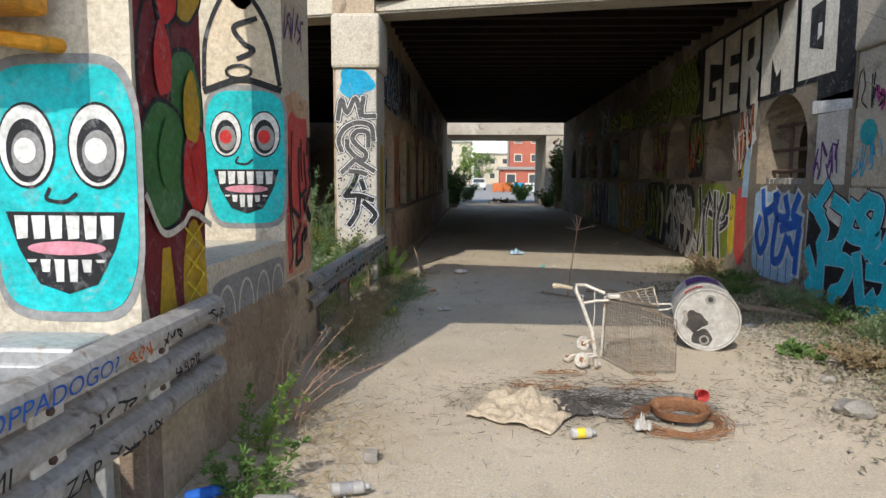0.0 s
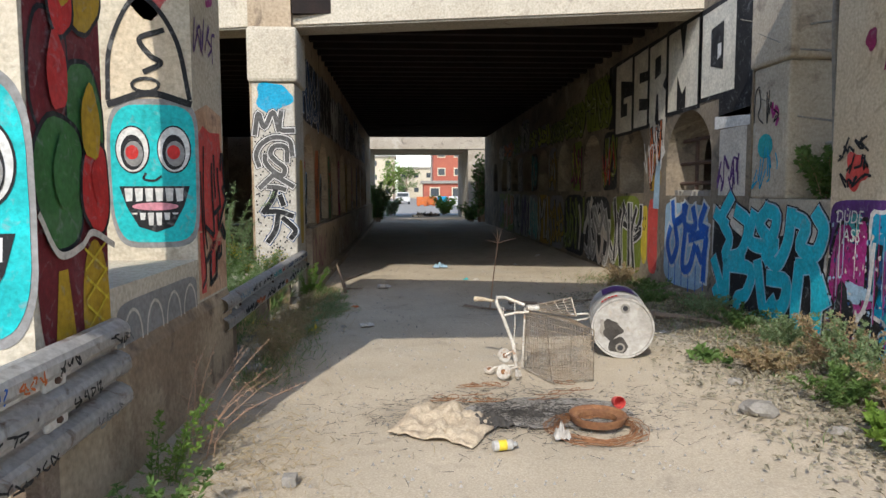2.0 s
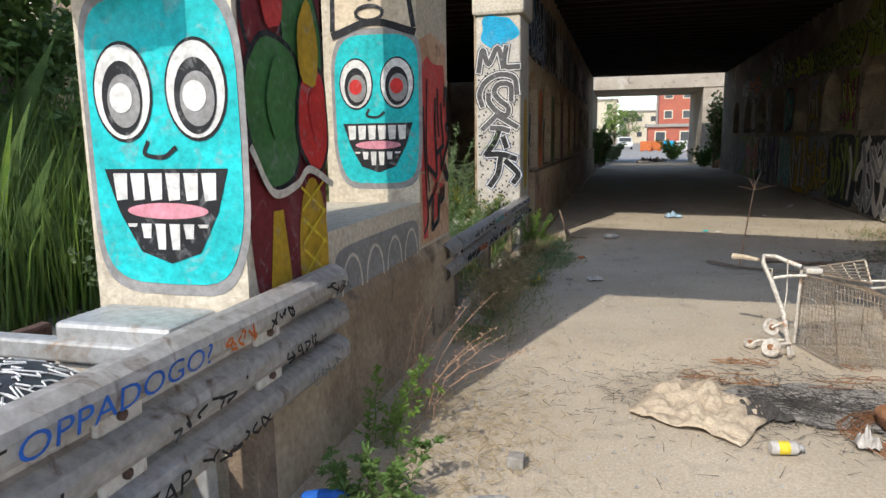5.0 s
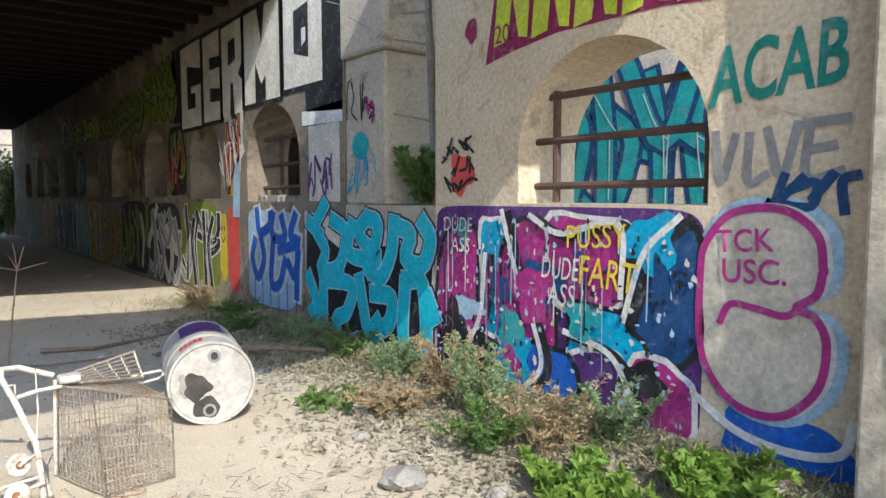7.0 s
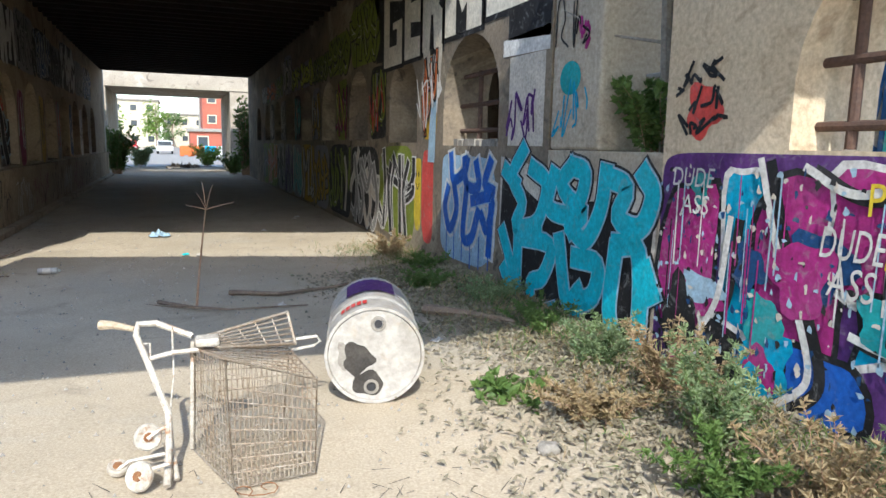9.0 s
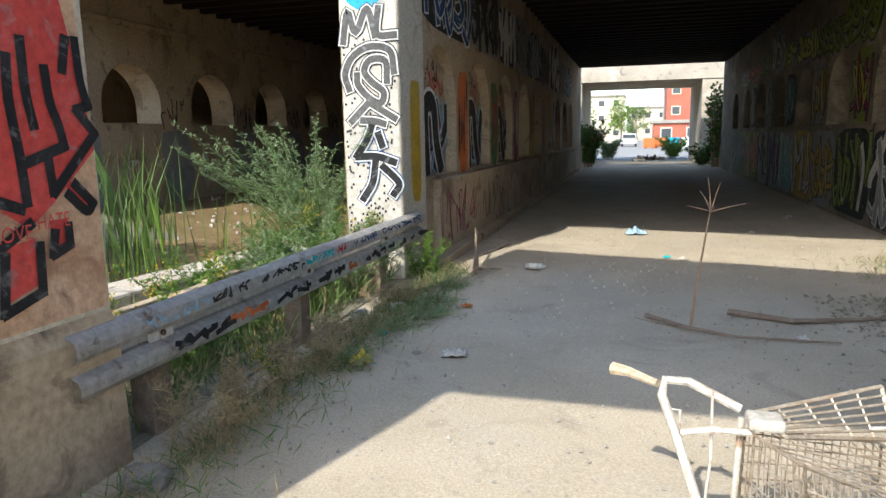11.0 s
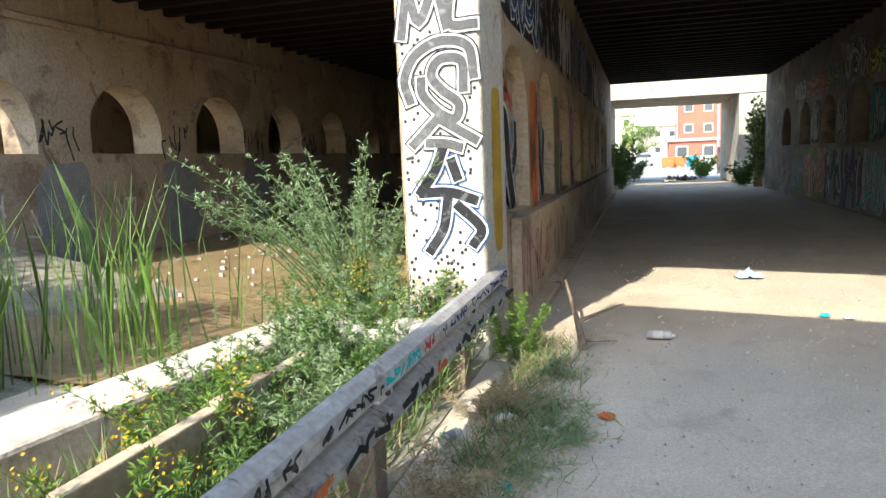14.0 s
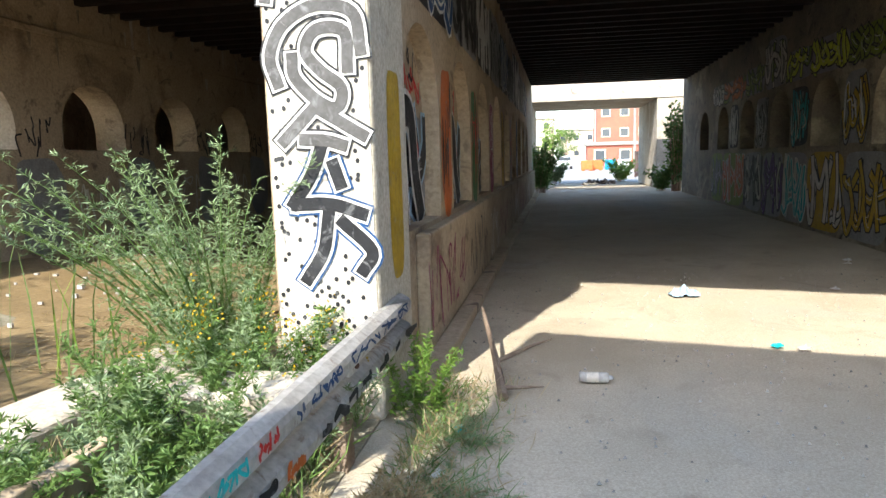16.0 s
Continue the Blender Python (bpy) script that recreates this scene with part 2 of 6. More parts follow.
def sheet(face, u, v, polys, colour, layer=1, name="painted_shape"):
    """Flat polygons in local (right, up) metres round (u, v)."""
    bm = bmesh.new()
    for i, poly in enumerate(polys):
        f = bm.faces.new([bm.verts.new((a, b, 0.00006 * (i % 40))) for a, b in poly])
        f.normal_update()
        if f.normal.z < 0:
            f.normal_flip()
    bmesh.ops.triangulate(bm, faces=bm.faces)
    bm.transform(face.m(u, v, 0.003 * layer))
    return part(name, bm, P[colour] if isinstance(colour, str) else colour, face.wall)


def oval(cx, cy, rx, ry, n=28, squash=2.0, wob=0.0, seed=0):
    rr = random.Random(seed)
    ph = rr.uniform(0, 6)
    out = []
    for k in range(n):
        a = 2 * math.pi * k / n
        c, s = math.cos(a), math.sin(a)
        q = 1 + wob * math.sin(3 * a + ph) + wob * 0.7 * math.sin(5 * a + 2 * ph)
        out.append((cx + rx * q * math.copysign(abs(c) ** (2 / squash), c), cy + ry * q * math.copysign(abs(s) ** (2 / squash), s)))
    return out


def ribbon(pts, w):
    """A stroke along pts: quads that share their edges."""
    pts = [p for i, p in enumerate(pts) if i == 0 or math.hypot(p[0] - pts[i - 1][0], p[1] - pts[i - 1][1]) > 1e-5]
    side = []
    for i, (x, y) in enumerate(pts):
        ax, ay = pts[max(i - 1, 0)]
        bx, by = pts[min(i + 1, len(pts) - 1)]
        L = math.hypot(bx - ax, by - ay) or 1e-6
        dx, dy = (bx - ax) / L, (by - ay) / L
        e = w * 0.35 * ((i == len(pts) - 1) - (i == 0))
        side.append(((x + dx * e - dy * w / 2, y + dy * e + dx * w / 2), (x + dx * e + dy * w / 2, y + dy * e - dx * w / 2)))
    return [[a[0], a[1], b[1], b[0]] for a, b in zip(side, side[1:])]


def curve_pts(ctrl, n=8):
    """A smooth line through the control points."""
    c = [Vector((*p, 0)) for p in ctrl]
    c = [c[0] * 2 - c[1]] + c + [c[-1] * 2 - c[-2]]
    out = []
    for i in range(1, len(c) - 2):
        for k in range(n):
            t = k / n
            a, b, d, e = c[i - 1], c[i], c[i + 1], c[i + 2]
            p = 0.5 * ((2 * b) + (d - a) * t + (2 * a - 5 * b + 4 * d - e) * t * t + (3 * b - a - 3 * d + e) * t ** 3)
            out.append((p.x, p.y))
    out.append(ctrl[-1])
    return out


def word(face, text, u, v, width, height, colour, layer=2, fat=0.0, lean=0.0, turn=0.0, name="painted_word"):
    """Letters of the built-in font, stretched to width and height, left foot at (u, v)."""
    cu = bpy.data.curves.new("letters", "FONT")
    cu.body, cu.offset, cu.resolution_u = text, fat, 3
    cu.fill_mode = "FRONT"
    tmp = new("letters", cu)
    me = bpy.data.meshes.new_from_object(tmp.evaluated_get(bpy.context.evaluated_depsgraph_get()))
    bpy.data.objects.remove(tmp)
    xs = [p.co.x for p in me.vertices]
    ys = [p.co.y for p in me.vertices]
    x0, y0 = min(xs), min(ys)
    sx, sy = width / (max(xs) - x0), height / (max(ys) - y0)
    me.transform(face.m(u, v, 0.003 * layer) @ Matrix.Rotation(radians(turn), 4, "Z") @ Matrix(((1, lean, 0, 0), (0, 1, 0, 0), (0, 0, 1, 0), (0, 0, 0, 1))) @ Matrix.Diagonal((sx, sy, 1, 1)) @ Matrix.Translation((-x0, -y0, 0)))
    me.materials.append(P[colour])
    ob = new(name, me)
    ob.parent = face.wall
    return ob


def scrawl(face, u, v, w, h, colour, seed, stroke=0.03, layer=3, n=5):
    """An unreadable tag: looping strokes."""
    rr = random.Random(seed)
    polys = []
    for i in range(n):
        cx = w * (i + 0.5) / n
        ctrl = [(cx + rr.uniform(-0.5, 0.5) * w / n * 1.5, rr.uniform(0, h)) for _ in range(rr.randint(3, 5))]
        polys += ribbon(curve_pts(ctrl, 5), stroke)
    return sheet(face, u, v, polys, colour, layer, "painted_tag")


def wild(face, strokes, fill, line, edge, width, layer=1, grow=0.09):
    """Interlocking letter strokes given on the wall itself (along, up): broad outline, thin bright edge, fill."""
    sm = [curve_pts([(face.sign * a, b) for a, b in st], 5) for st in strokes]
    for k, (w, col) in enumerate(((width + grow, line), (width + 0.03, edge), (width, fill))):
        sheet(face, 0.0, 0.0, [q for p in sm for q in ribbon(p, w)], col, layer + 1.2 * k, "painted_letter_form")


def burner(face, u, v, w, h, fills, line, back, seed, n=5, layer=1, edge=0.03):
    """A wild block of interlocking letter forms: backing, outlined angular pieces and highlights."""
    rr = random.Random(seed)
    sheet(face, u, v, [oval(w / 2, h / 2, w / 2 * 1.03, h / 2 * 1.05, 40, 5, 0.02, seed)], back, layer)
    outl, body, hi = {}, {}, []
    for i in range(n):
        x0, x1 = w * i / n, w * (i + 1) / n
        bw = x1 - x0
        for j in range(3):
            col = fills[(i + j) % len(fills)] if rr.random() < 0.35 else fills[0]
            t = rr.choice("bar hook arm".split())
            cx = x0 + bw * rr.uniform(0.2, 0.8)
            if t == "bar":
                ctrl = [(cx, h * rr.uniform(0.02, 0.2)), (cx + bw * rr.uniform(-0.3, 0.3), h * 0.55), (cx + bw * rr.uniform(-0.4, 0.4), h * rr.uniform(0.8, 0.98))]
            elif t == "hook":
                ctrl = [(x0, h * rr.uniform(0.1, 0.5)), (x0 + bw * 0.5, h * rr.uniform(0, 0.3)), (x1, h * rr.uniform(0.3, 0.6)), (x0 + bw * 0.5, h * rr.uniform(0.6, 0.95))]
            else:
                ctrl = [(x0 - bw * 0.2, h * rr.uniform(0.4, 0.95)), (x0 + bw * 0.6, h * rr.uniform(0.4, 0.7)), (x1 + bw * 0.25, h * rr.uniform(0.5, 0.98))]
            pts = [(min(max(a, 0), w), min(max(b, 0), h)) for a, b in curve_pts(ctrl, 5)]
            wd = min(bw, h) * rr.uniform(0.22, 0.34)
            outl.setdefault((i + j) % 3, []).extend(ribbon(pts, wd + edge * 2))
            body.setdefault(((i + j) % 3, col), []).extend(ribbon(pts, wd))
            hi += ribbon([(a + wd * 0.28, b + wd * 0.2) for a, b in pts[2:6]], 0.012)
    for k, polys in outl.items():
        sheet(face, u, v, polys, line, layer + 1 + 2 * k, "painted_outline")
    for (k, col), polys in body.items():
        sheet(face, u, v, polys, col, layer + 2 + 2 * k, "painted_letter_form")
    sheet(face, u, v, hi, "white", layer + 8, "painted_highlight")

# ---- structure ----
bm = bmesh.new()
bmesh.ops.create_grid(bm, x_segments=8, y_segments=8, size=400, matrix=Matrix.Translation((0, 100, -0.03)))
ground = tagged(part("ground", bm, M_SAND), "pale dry sandy dirt ground around the viaduct", "ground", kind="structure")
bm = bmesh.new()
bmesh.ops.create_grid(bm, x_segments=90, y_segments=300, size=0.5, matrix=Matrix.Translation((1.4, 15, 0)) @ Matrix.Diagonal((7.4, 50, 1, 1)))
for q in bm.verts:
    p = q.co
    q.co.z += 0.018 * noise.noise(p * 0.9) + 0.006 * noise.noise(p * 4.0) - 0.002
    side = max(0.0, p.x - 2.9 + 0.25 * noise.noise(Vector((p.y, 0, 0)))) if p.y < 9.5 else 0
    q.co.z += min(side, 1.2) * 0.06
road = tagged(part("road", bm, M_SAND, smooth=True), "dusty pale concrete roadway with drifted sand", "road", kind="structure")

R_ARCH = [(9.95, 1.55, 1.52, 2.75), (12.35, 1.3, 1.55, 2.75)] + [(12.35 + 2.57 * k, 1.35, 1.58, 2.8) for k in range(1, 8)]
wall_right_near = arcade("wall_right_near", 4.3, 4.95, 3.1, 6.6, 5.0, [(4.8, 1.56, 1.53, 2.64)], M_TAN, "tan concrete arcade wall covered with spray paint")
# tunnel stretch: the wall colour itself holds part of the shade
wall_right = arcade("wall_right", 4.3, 4.9, 8.15, 34.3, 4.6, R_ARCH, M_TUN, "sooty concrete arcade wall, tunnel shade in its colour, covered with old graffiti")
wall_left_near = arcade("wall_left_near", -2.12, -1.42, 3.22, 6.38, 5.0, [(4.76, 1.58, 1.08, 4.45)], M_CONC_L, "pale concrete arcade piers with spray paint and a low sill")
wall_left = arcade("wall_left", -2.1, -1.47, 10.62, 34.3, 4.6, [(12.2 + 2.22 * k, 1.45, 1.02, 2.6) for k in range(9)], M_TUNL, "brown stained concrete arcade wall with painted bays")
wall_far_left = arcade("wall_far_left", -8.9, -8.3, 10.0, 34.0, 4.6, [(12.33 + 2.57 * k, 1.6, 1.85, 2.95) for k in range(8)], M_TUNL, "brown concrete arcade wall across the ditch")
wall_back_right = arcade("wall_back_right", 7.3, 7.6, 1.0, 34.3, 4.6, [], M_CONC, "concrete wall with a teal and white mural behind the arches")
bm = box(bmesh.new(), 4.3, 4.9, 6.6, 8.15, 0, 1.5, 0.008)
parapet = tagged(part("wall_parapet", bm, M_CONC), "low concrete parapet painted blue and teal", "wall", kind="structure")
bm = box(bmesh.new(), 4.05, 4.9, 2.2, 3.1, 0, 5.0, 0.02)
wall_pier_right = tagged(part("wall_pier_right", bm, M_CONC), "concrete end pier with red and violet paint", "wall", kind="structure")
# battered foot of the near piers
bm = bmesh.new()
prof = ((-1.42, 0.74), (-1.385, 0.66), (-1.375, 0.0), (-1.42, 0.0))
ends = [[bm.verts.new((a, y, b)) for a, b in prof] for y in (3.25, 6.38)]
for k in range(4):
    bm.faces.new((ends[0][k], ends[0][(k + 1) % 4], ends[1][(k + 1) % 4], ends[1][k]))
bm.faces.new(ends[0])
bm.faces.new(ends[1][::-1])
bmesh.ops.recalc_face_normals(bm, faces=bm.faces)
foot = tagged(part("plinth_near", bm, M_TUNL), "stained concrete foot under the painted piers", "plinth", kind="structure")
# plinth along the foot of the inner left wall
bm = box(bmesh.new(), -1.47, -1.36, 11.75, 34.3, 0, 0.98, 0.015)
box(bm, -1.36, -1.2, 11.0, 34.3, 0, 0.1, 0.015)
plinth = tagged(part("plinth", bm, M_TUNL), "stained concrete plinth and kerb along the wall foot", "plinth", kind="structure")


def skew_slab(name, x0, x1, ya, yb, depth, z0, z1, material, label, cat="deck", depth_right=None):
    """A slab whose front edge runs from ya at x0 to yb at x1, deep at x0 and depth_right at x1."""
    dr_ = depth if depth_right is None else depth_right
    bm = bmesh.new()
    v = [bm.verts.new((x, y, z)) for z in (z0, z1) for x, y in ((x0, ya), (x1, yb), (x1, yb + dr_), (x0, ya + depth))]
    for f in ((3, 2, 1, 0), (4, 5, 6, 7), (0, 1, 5, 4), (1, 2, 6, 5), (2, 3, 7, 6), (3, 0, 4, 7)):
        bm.faces.new([v[i] for i in f])
    bmesh.ops.bevel(bm, geom=list(bm.edges), offset=0.03, segments=2, affect="EDGES")
    return tagged(part(name, bm, material), label, cat, kind="structure")


skew_slab("ceiling_near", -2.12, 5.0, 3.12, 3.05, 4.3, 4.15, 4.95, M_CONC, "concrete bridge deck over the near arcade", "ceiling", 2.8)
fascia = skew_slab("trim_fascia", -14, 5.2, 13.3, 9.35, 0.6, 4.05, 4.85, M_CONC_L, "pale chipped concrete edge beam of the deck", "beam")
# deck underside and ribs, coloured as dark as the shade they lie in
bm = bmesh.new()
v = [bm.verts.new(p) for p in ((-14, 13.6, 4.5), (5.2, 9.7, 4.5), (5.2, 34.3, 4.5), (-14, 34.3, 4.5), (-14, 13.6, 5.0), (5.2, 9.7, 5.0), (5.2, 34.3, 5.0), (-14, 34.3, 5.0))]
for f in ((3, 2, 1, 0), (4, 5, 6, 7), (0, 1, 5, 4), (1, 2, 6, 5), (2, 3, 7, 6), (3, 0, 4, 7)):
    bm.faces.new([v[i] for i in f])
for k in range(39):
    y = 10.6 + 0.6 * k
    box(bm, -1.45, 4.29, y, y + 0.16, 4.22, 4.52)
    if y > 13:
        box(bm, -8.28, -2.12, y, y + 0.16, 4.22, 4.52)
tagged(part("ceiling", bm, M_RIB), "rusty ribbed deck underside with the tunnel shade in its colour", "ceiling", kind="structure")

# column at the head of the inner left wall
bm = box(bmesh.new(), -2.05, -1.42, 10.5, 11.35, 0, 3.2, 0.03)
box(bm, -2.1, -1.37, 10.45, 11.4, 3.2, 4.0, 0.05)
column = tagged(part("wall_column", bm, M_CONC_L), "pale concrete column with black and white letters", "column", kind="structure")
bm = box(bmesh.new(), 4.31, 4.9, 7.4, 8.15, 1.5, 3.0, 0.03)
box(bm, 4.27, 4.9, 7.34, 8.19, 3.0, 4.1, 0.04)
pilaster = tagged(part("wall_pilaster", bm, M_CONC), "grey concrete pilaster with scrawled tags", "column", kind="structure")
# two added backing walls block the bright sky, so arches and bay stay dark
bm = box(bmesh.new(), -13.5, -13.2, 9.0, 36.0, 0, 4.6)
tagged(part("wall_outer_backing", bm, M_TUNL), "dark concrete backing added beyond the far arcade to block the sky", "wall", kind="structure")
bm = box(bmesh.new(), -13.5, -2.1, 34.6, 35.0, 0, 5.0)
tagged(part("wall_outer_end_backing", bm, M_TUNL), "dark concrete backing added to close the far bay against the sky", "wall", kind="structure")
# added cover that keeps sun and sky off the wall behind the arches
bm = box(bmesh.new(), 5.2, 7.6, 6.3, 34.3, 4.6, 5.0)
tagged(part("ceiling_side_bay_blocker", bm, M_RIB), "dark deck added over the side bay to shade it", "ceiling", kind="structure")
bm = box(bmesh.new(), -3.0, -1.45, 5.2, 10.55, -0.02, 0.012)
tagged(part("ground_verge", bm, M_LITTER), "dark weedy soil behind the guard rail", "ground", kind="structure")
# far portal
bm = box(bmesh.new(), -4, 6.5, 37.6, 44.2, 3.9, 4.9)
box(bm, -4, 6.5, 37.3, 37.6, 3.88, 4.75)
tagged(part("ceiling_far", bm, M_CONC), "stained concrete deck of the next bridge", "ceiling", kind="structure")
for n_, a, b in (("wall_portal_left", -2.9, -1.6), ("wall_portal_right", 3.75, 5.2)):
    bm = box(bmesh.new(), a, b, 37.35, 44.2, 0, 3.88, 0.03)
    tagged(part(n_, bm, M_CONC), "weathered concrete abutment of the next bridge", "wall", kind="structure")

# ---- paint on the walls ----
F_RN = Face(wall_right_near, "east", 4.3)
F_R = Face(wall_right, "east", 4.3)
F_PAR = Face(parapet, "east", 4.3)
F_PIL = Face(pilaster, "east", 4.31)
F_RP = Face(wall_pier_right, "east", 4.05)
F_BK = Face(wall_back_right, "east", 7.3)
F_LN = Face(wall_left_near, "west", -1.42, (3.74, 3.22, 0.84))
F_LN2 = Face(wall_left_near, "west", -1.42, (6.17, 5.55, 0.66))
F_LNS = Face(wall_left_near, "west", -1.42, (5.42, 4.76, 0.98))
F_L = Face(wall_left, "west", -1.47)
F_PL = Face(plinth, "west", -1.36)
F_COLW = Face(column, "west", -1.42)
F_COL = Face(column, "south", 10.5)
F_P1 = Face(wall_left_near, "south", 3.22)
F_FL = Face(wall_far_left, "west", -8.3)
M_P2 = 5.55


def grin(face, plane_shift, u, v, w, h, iris, seed):
    """Rounded teal field with two ringed ovals and a toothed crescent."""
    f = Face(face.wall, "south", face.plane + plane_shift)
    sheet(f, u, v, [oval(0, 0, w * 0.53, h * 0.53, 40, 4.6, 0.012, seed)], "grey", 1)
    sheet(f, u, v, [oval(0, 0, w * 0.49, h * 0.49, 40, 4.6, 0.012, seed)], "teal", 2)
    for s in (-1, 1):
        cx, cy = s * w * 0.24, h * 0.17
        sheet(f, u, v, [oval(cx, cy, w * 0.2, h * 0.17)], "black", 3)
        sheet(f, u, v, [oval(cx, cy, w * 0.185, h * 0.158)], "white", 4)
        sheet(f, u, v, [oval(cx, cy - h * 0.02, w * 0.135, h * 0.125)], "black", 5)
        sheet(f, u, v, [oval(cx + 0.01, cy - h * 0.03, w * 0.11, h * 0.09)], "grey", 6)
        sheet(f, u, v, [oval(cx, cy - h * 0.02, w * 0.075, h * 0.05)], iris, 7)
    sheet(f, u, v, ribbon(curve_pts([(-w * 0.1, h * 0.0), (-w * 0.12, -h * 0.04), (0, -h * 0.05), (w * 0.08, -h * 0.02)]), 0.018), "black", 3)
    top, low = -h * 0.09, -h * 0.42
    mouth = [(-w * 0.41, top), (w * 0.41, top), (w * 0.33, top - h * 0.15), (w * 0.2, low + h * 0.04), (0, low), (-w * 0.2, low + h * 0.04), (-w * 0.33, top - h * 0.15)]
    sheet(f, u, v, [mouth], "black", 3)
    sheet(f, u, v, [oval(0, top - h * 0.145, w * 0.27, h * 0.028)], "pink", 4)
    up, dn = [], []
    for k in range(6):
        x = -w * 0.35 + k * w * 0.118
        up.append([(x, top - h * 0.015), (x + w * 0.095, top - h * 0.015), (x + w * 0.085, top - h * 0.105), (x + w * 0.012, top - h * 0.11)])
        x = -w * 0.28 + k * w * 0.095
        deep = h * (0.30 - 0.07 * abs(k - 2.5) / 2.5 * 1.4)
        dn.append([(x, top - h * 0.19), (x + w * 0.07, top - h * 0.19), (x + w * 0.06, top - deep), (x + w * 0.01, top - deep)])
    sheet(f, u, v, up, "white", 4, "painted_teeth")
    sheet(f, u, v, dn, "white", 4, "painted_teeth")


grin(F_P1, 0.0, -1.75, 1.53, 0.68, 1.14, "white", 1)
grin(F_P1, M_P2 - 3.22, -1.72, 1.74, 0.64, 1.06, "red", 2)
F_P2 = Face(wall_left_near, "south", M_P2)
hood = curve_pts([(-0.3, 0.0), (-0.27, 0.38), (-0.1, 0.72), (0.05, 0.7), (0.22, 0.42), (0.3, 0.0)], 6)
sheet(F_P2, -1.74, 2.3, [hood], M_TAN, 1)
sheet(F_P2, -1.74, 2.3, ribbon(hood, 0.035), "black", 2)
sheet(F_P2, -1.74, 2.3, ribbon(curve_pts([(0.12, 0.5), (-0.05, 0.44), (0.02, 0.32), (0.1, 0.26), (-0.02, 0.2)]), 0.04) + ribbon([(0.1 * math.cos(a) - 0.02, 0.1 + 0.05 * math.sin(a)) for a in (0.5 * k for k in range(14))], 0.025), "black", 3)
sheet(F_P2, -1.74, 2.2, ribbon(curve_pts([(-0.29, 0.06), (0.0, 0.14), (0.3, 0.06)]), 0.05), "black", 3)
sheet(F_P2, -1.72, 3.1, [oval(0.02, 0.1, 0.2, 0.3, 24, 2, 0.12, 3)], "salmon", 1)
# pier sides
sheet(F_LN, 3.76, 0.9, [oval(0.44, 1.45, 0.43, 1.55, 30, 6, 0.01, 3)], "maroon", 1)
for k, (a, b, ra, rb, col) in enumerate(((0.25, 1.2, 0.2, 0.32, "maroon"), (0.62, 1.0, 0.22, 0.34, "green"), (0.3, 0.75, 0.26, 0.3, "green"), (0.62, 1.75, 0.24, 0.26, "gold"),
                                          (0.25, 2.1, 0.2, 0.3, "maroon"), (0.66, 2.4, 0.2, 0.24, "green"), (0.7, 0.72, 0.17, 0.22, "red"), (0.35, 1.62, 0.13, 0.2, "red"))):
    sheet(F_LN, 3.76, 0.9, [oval(a, b, ra + 0.025, rb + 0.025, 26, 2.4, 0.05, k)], "black", 2 + k * 0.8)
    sheet(F_LN, 3.76, 0.9, [oval(a, b, ra, rb, 26, 2.4, 0.05, k)], col, 2.4 + k * 0.8)
    sheet(F_LN, 3.76, 0.9, [oval(a + 0.03, b + 0.04, ra * 0.55, rb * 0.55, 20, 2, 0.06, k + 9)], ("red", "gold", "green")[k % 3], 9)
sheet(F_LN, 3.76, 0.9, ribbon(curve_pts([(0.02, 0.6), (0.2, 0.42), (0.45, 0.44), (0.6, 0.5), (0.88, 0.42)]), 0.035), "cream", 10)
sheet(F_LN, 3.8, 0.62, [[(0.08, 0), (0.42, 0), (0.3, 0.62), (0.2, 0.62)]], "gold", 2)
sheet(F_LN, 3.8, 0.62, [oval(0.64, 0.38, 0.18, 0.36)], "gold", 2)
sheet(F_LN, 3.8, 0.62, [q for k in range(4) for q in ribbon([(0.5, 0.15 + 0.15 * k), (0.78, 0.3 + 0.14 * k)], 0.015) + ribbon([(0.78, 0.12 + 0.15 * k), (0.5, 0.28 + 0.14 * k)], 0.015)], "yellow", 4)
F_LR = Face(wall_left_near, "west", -1.42)
sheet(F_LR, 0, 0, [[(5.56, 0.76), (6.37, 0.76), (6.375, 1.5), (6.33, 2.25), (5.9, 2.3), (5.56, 2.2)]], M_RUSTWASH, 0.6, "tan_wash")
sheet(F_LR, 0, 0, [[(5.57, 1.3), (5.6, 2.02), (5.78, 2.12), (5.98, 2.08), (6.26, 2.1), (6.34, 1.72), (6.375, 1.46), (6.12, 1.24), (6.0, 1.16), (5.82, 1.28)]], "salmon", 1)
sheet(F_LR, 0, 0, [[(5.84, 0.88), (6.01, 0.93), (6.02, 1.12), (5.86, 1.1)], [(6.09, 1.07), (6.18, 1.08), (6.19, 1.18), (6.1, 1.18)], [(6.2, 1.28), (6.3, 1.2), (6.33, 1.24), (6.2, 1.36)], [(5.62, 0.8), (5.74, 0.8), (5.74, 1.28), (5.6, 1.28)]], "salmon", 1.5)
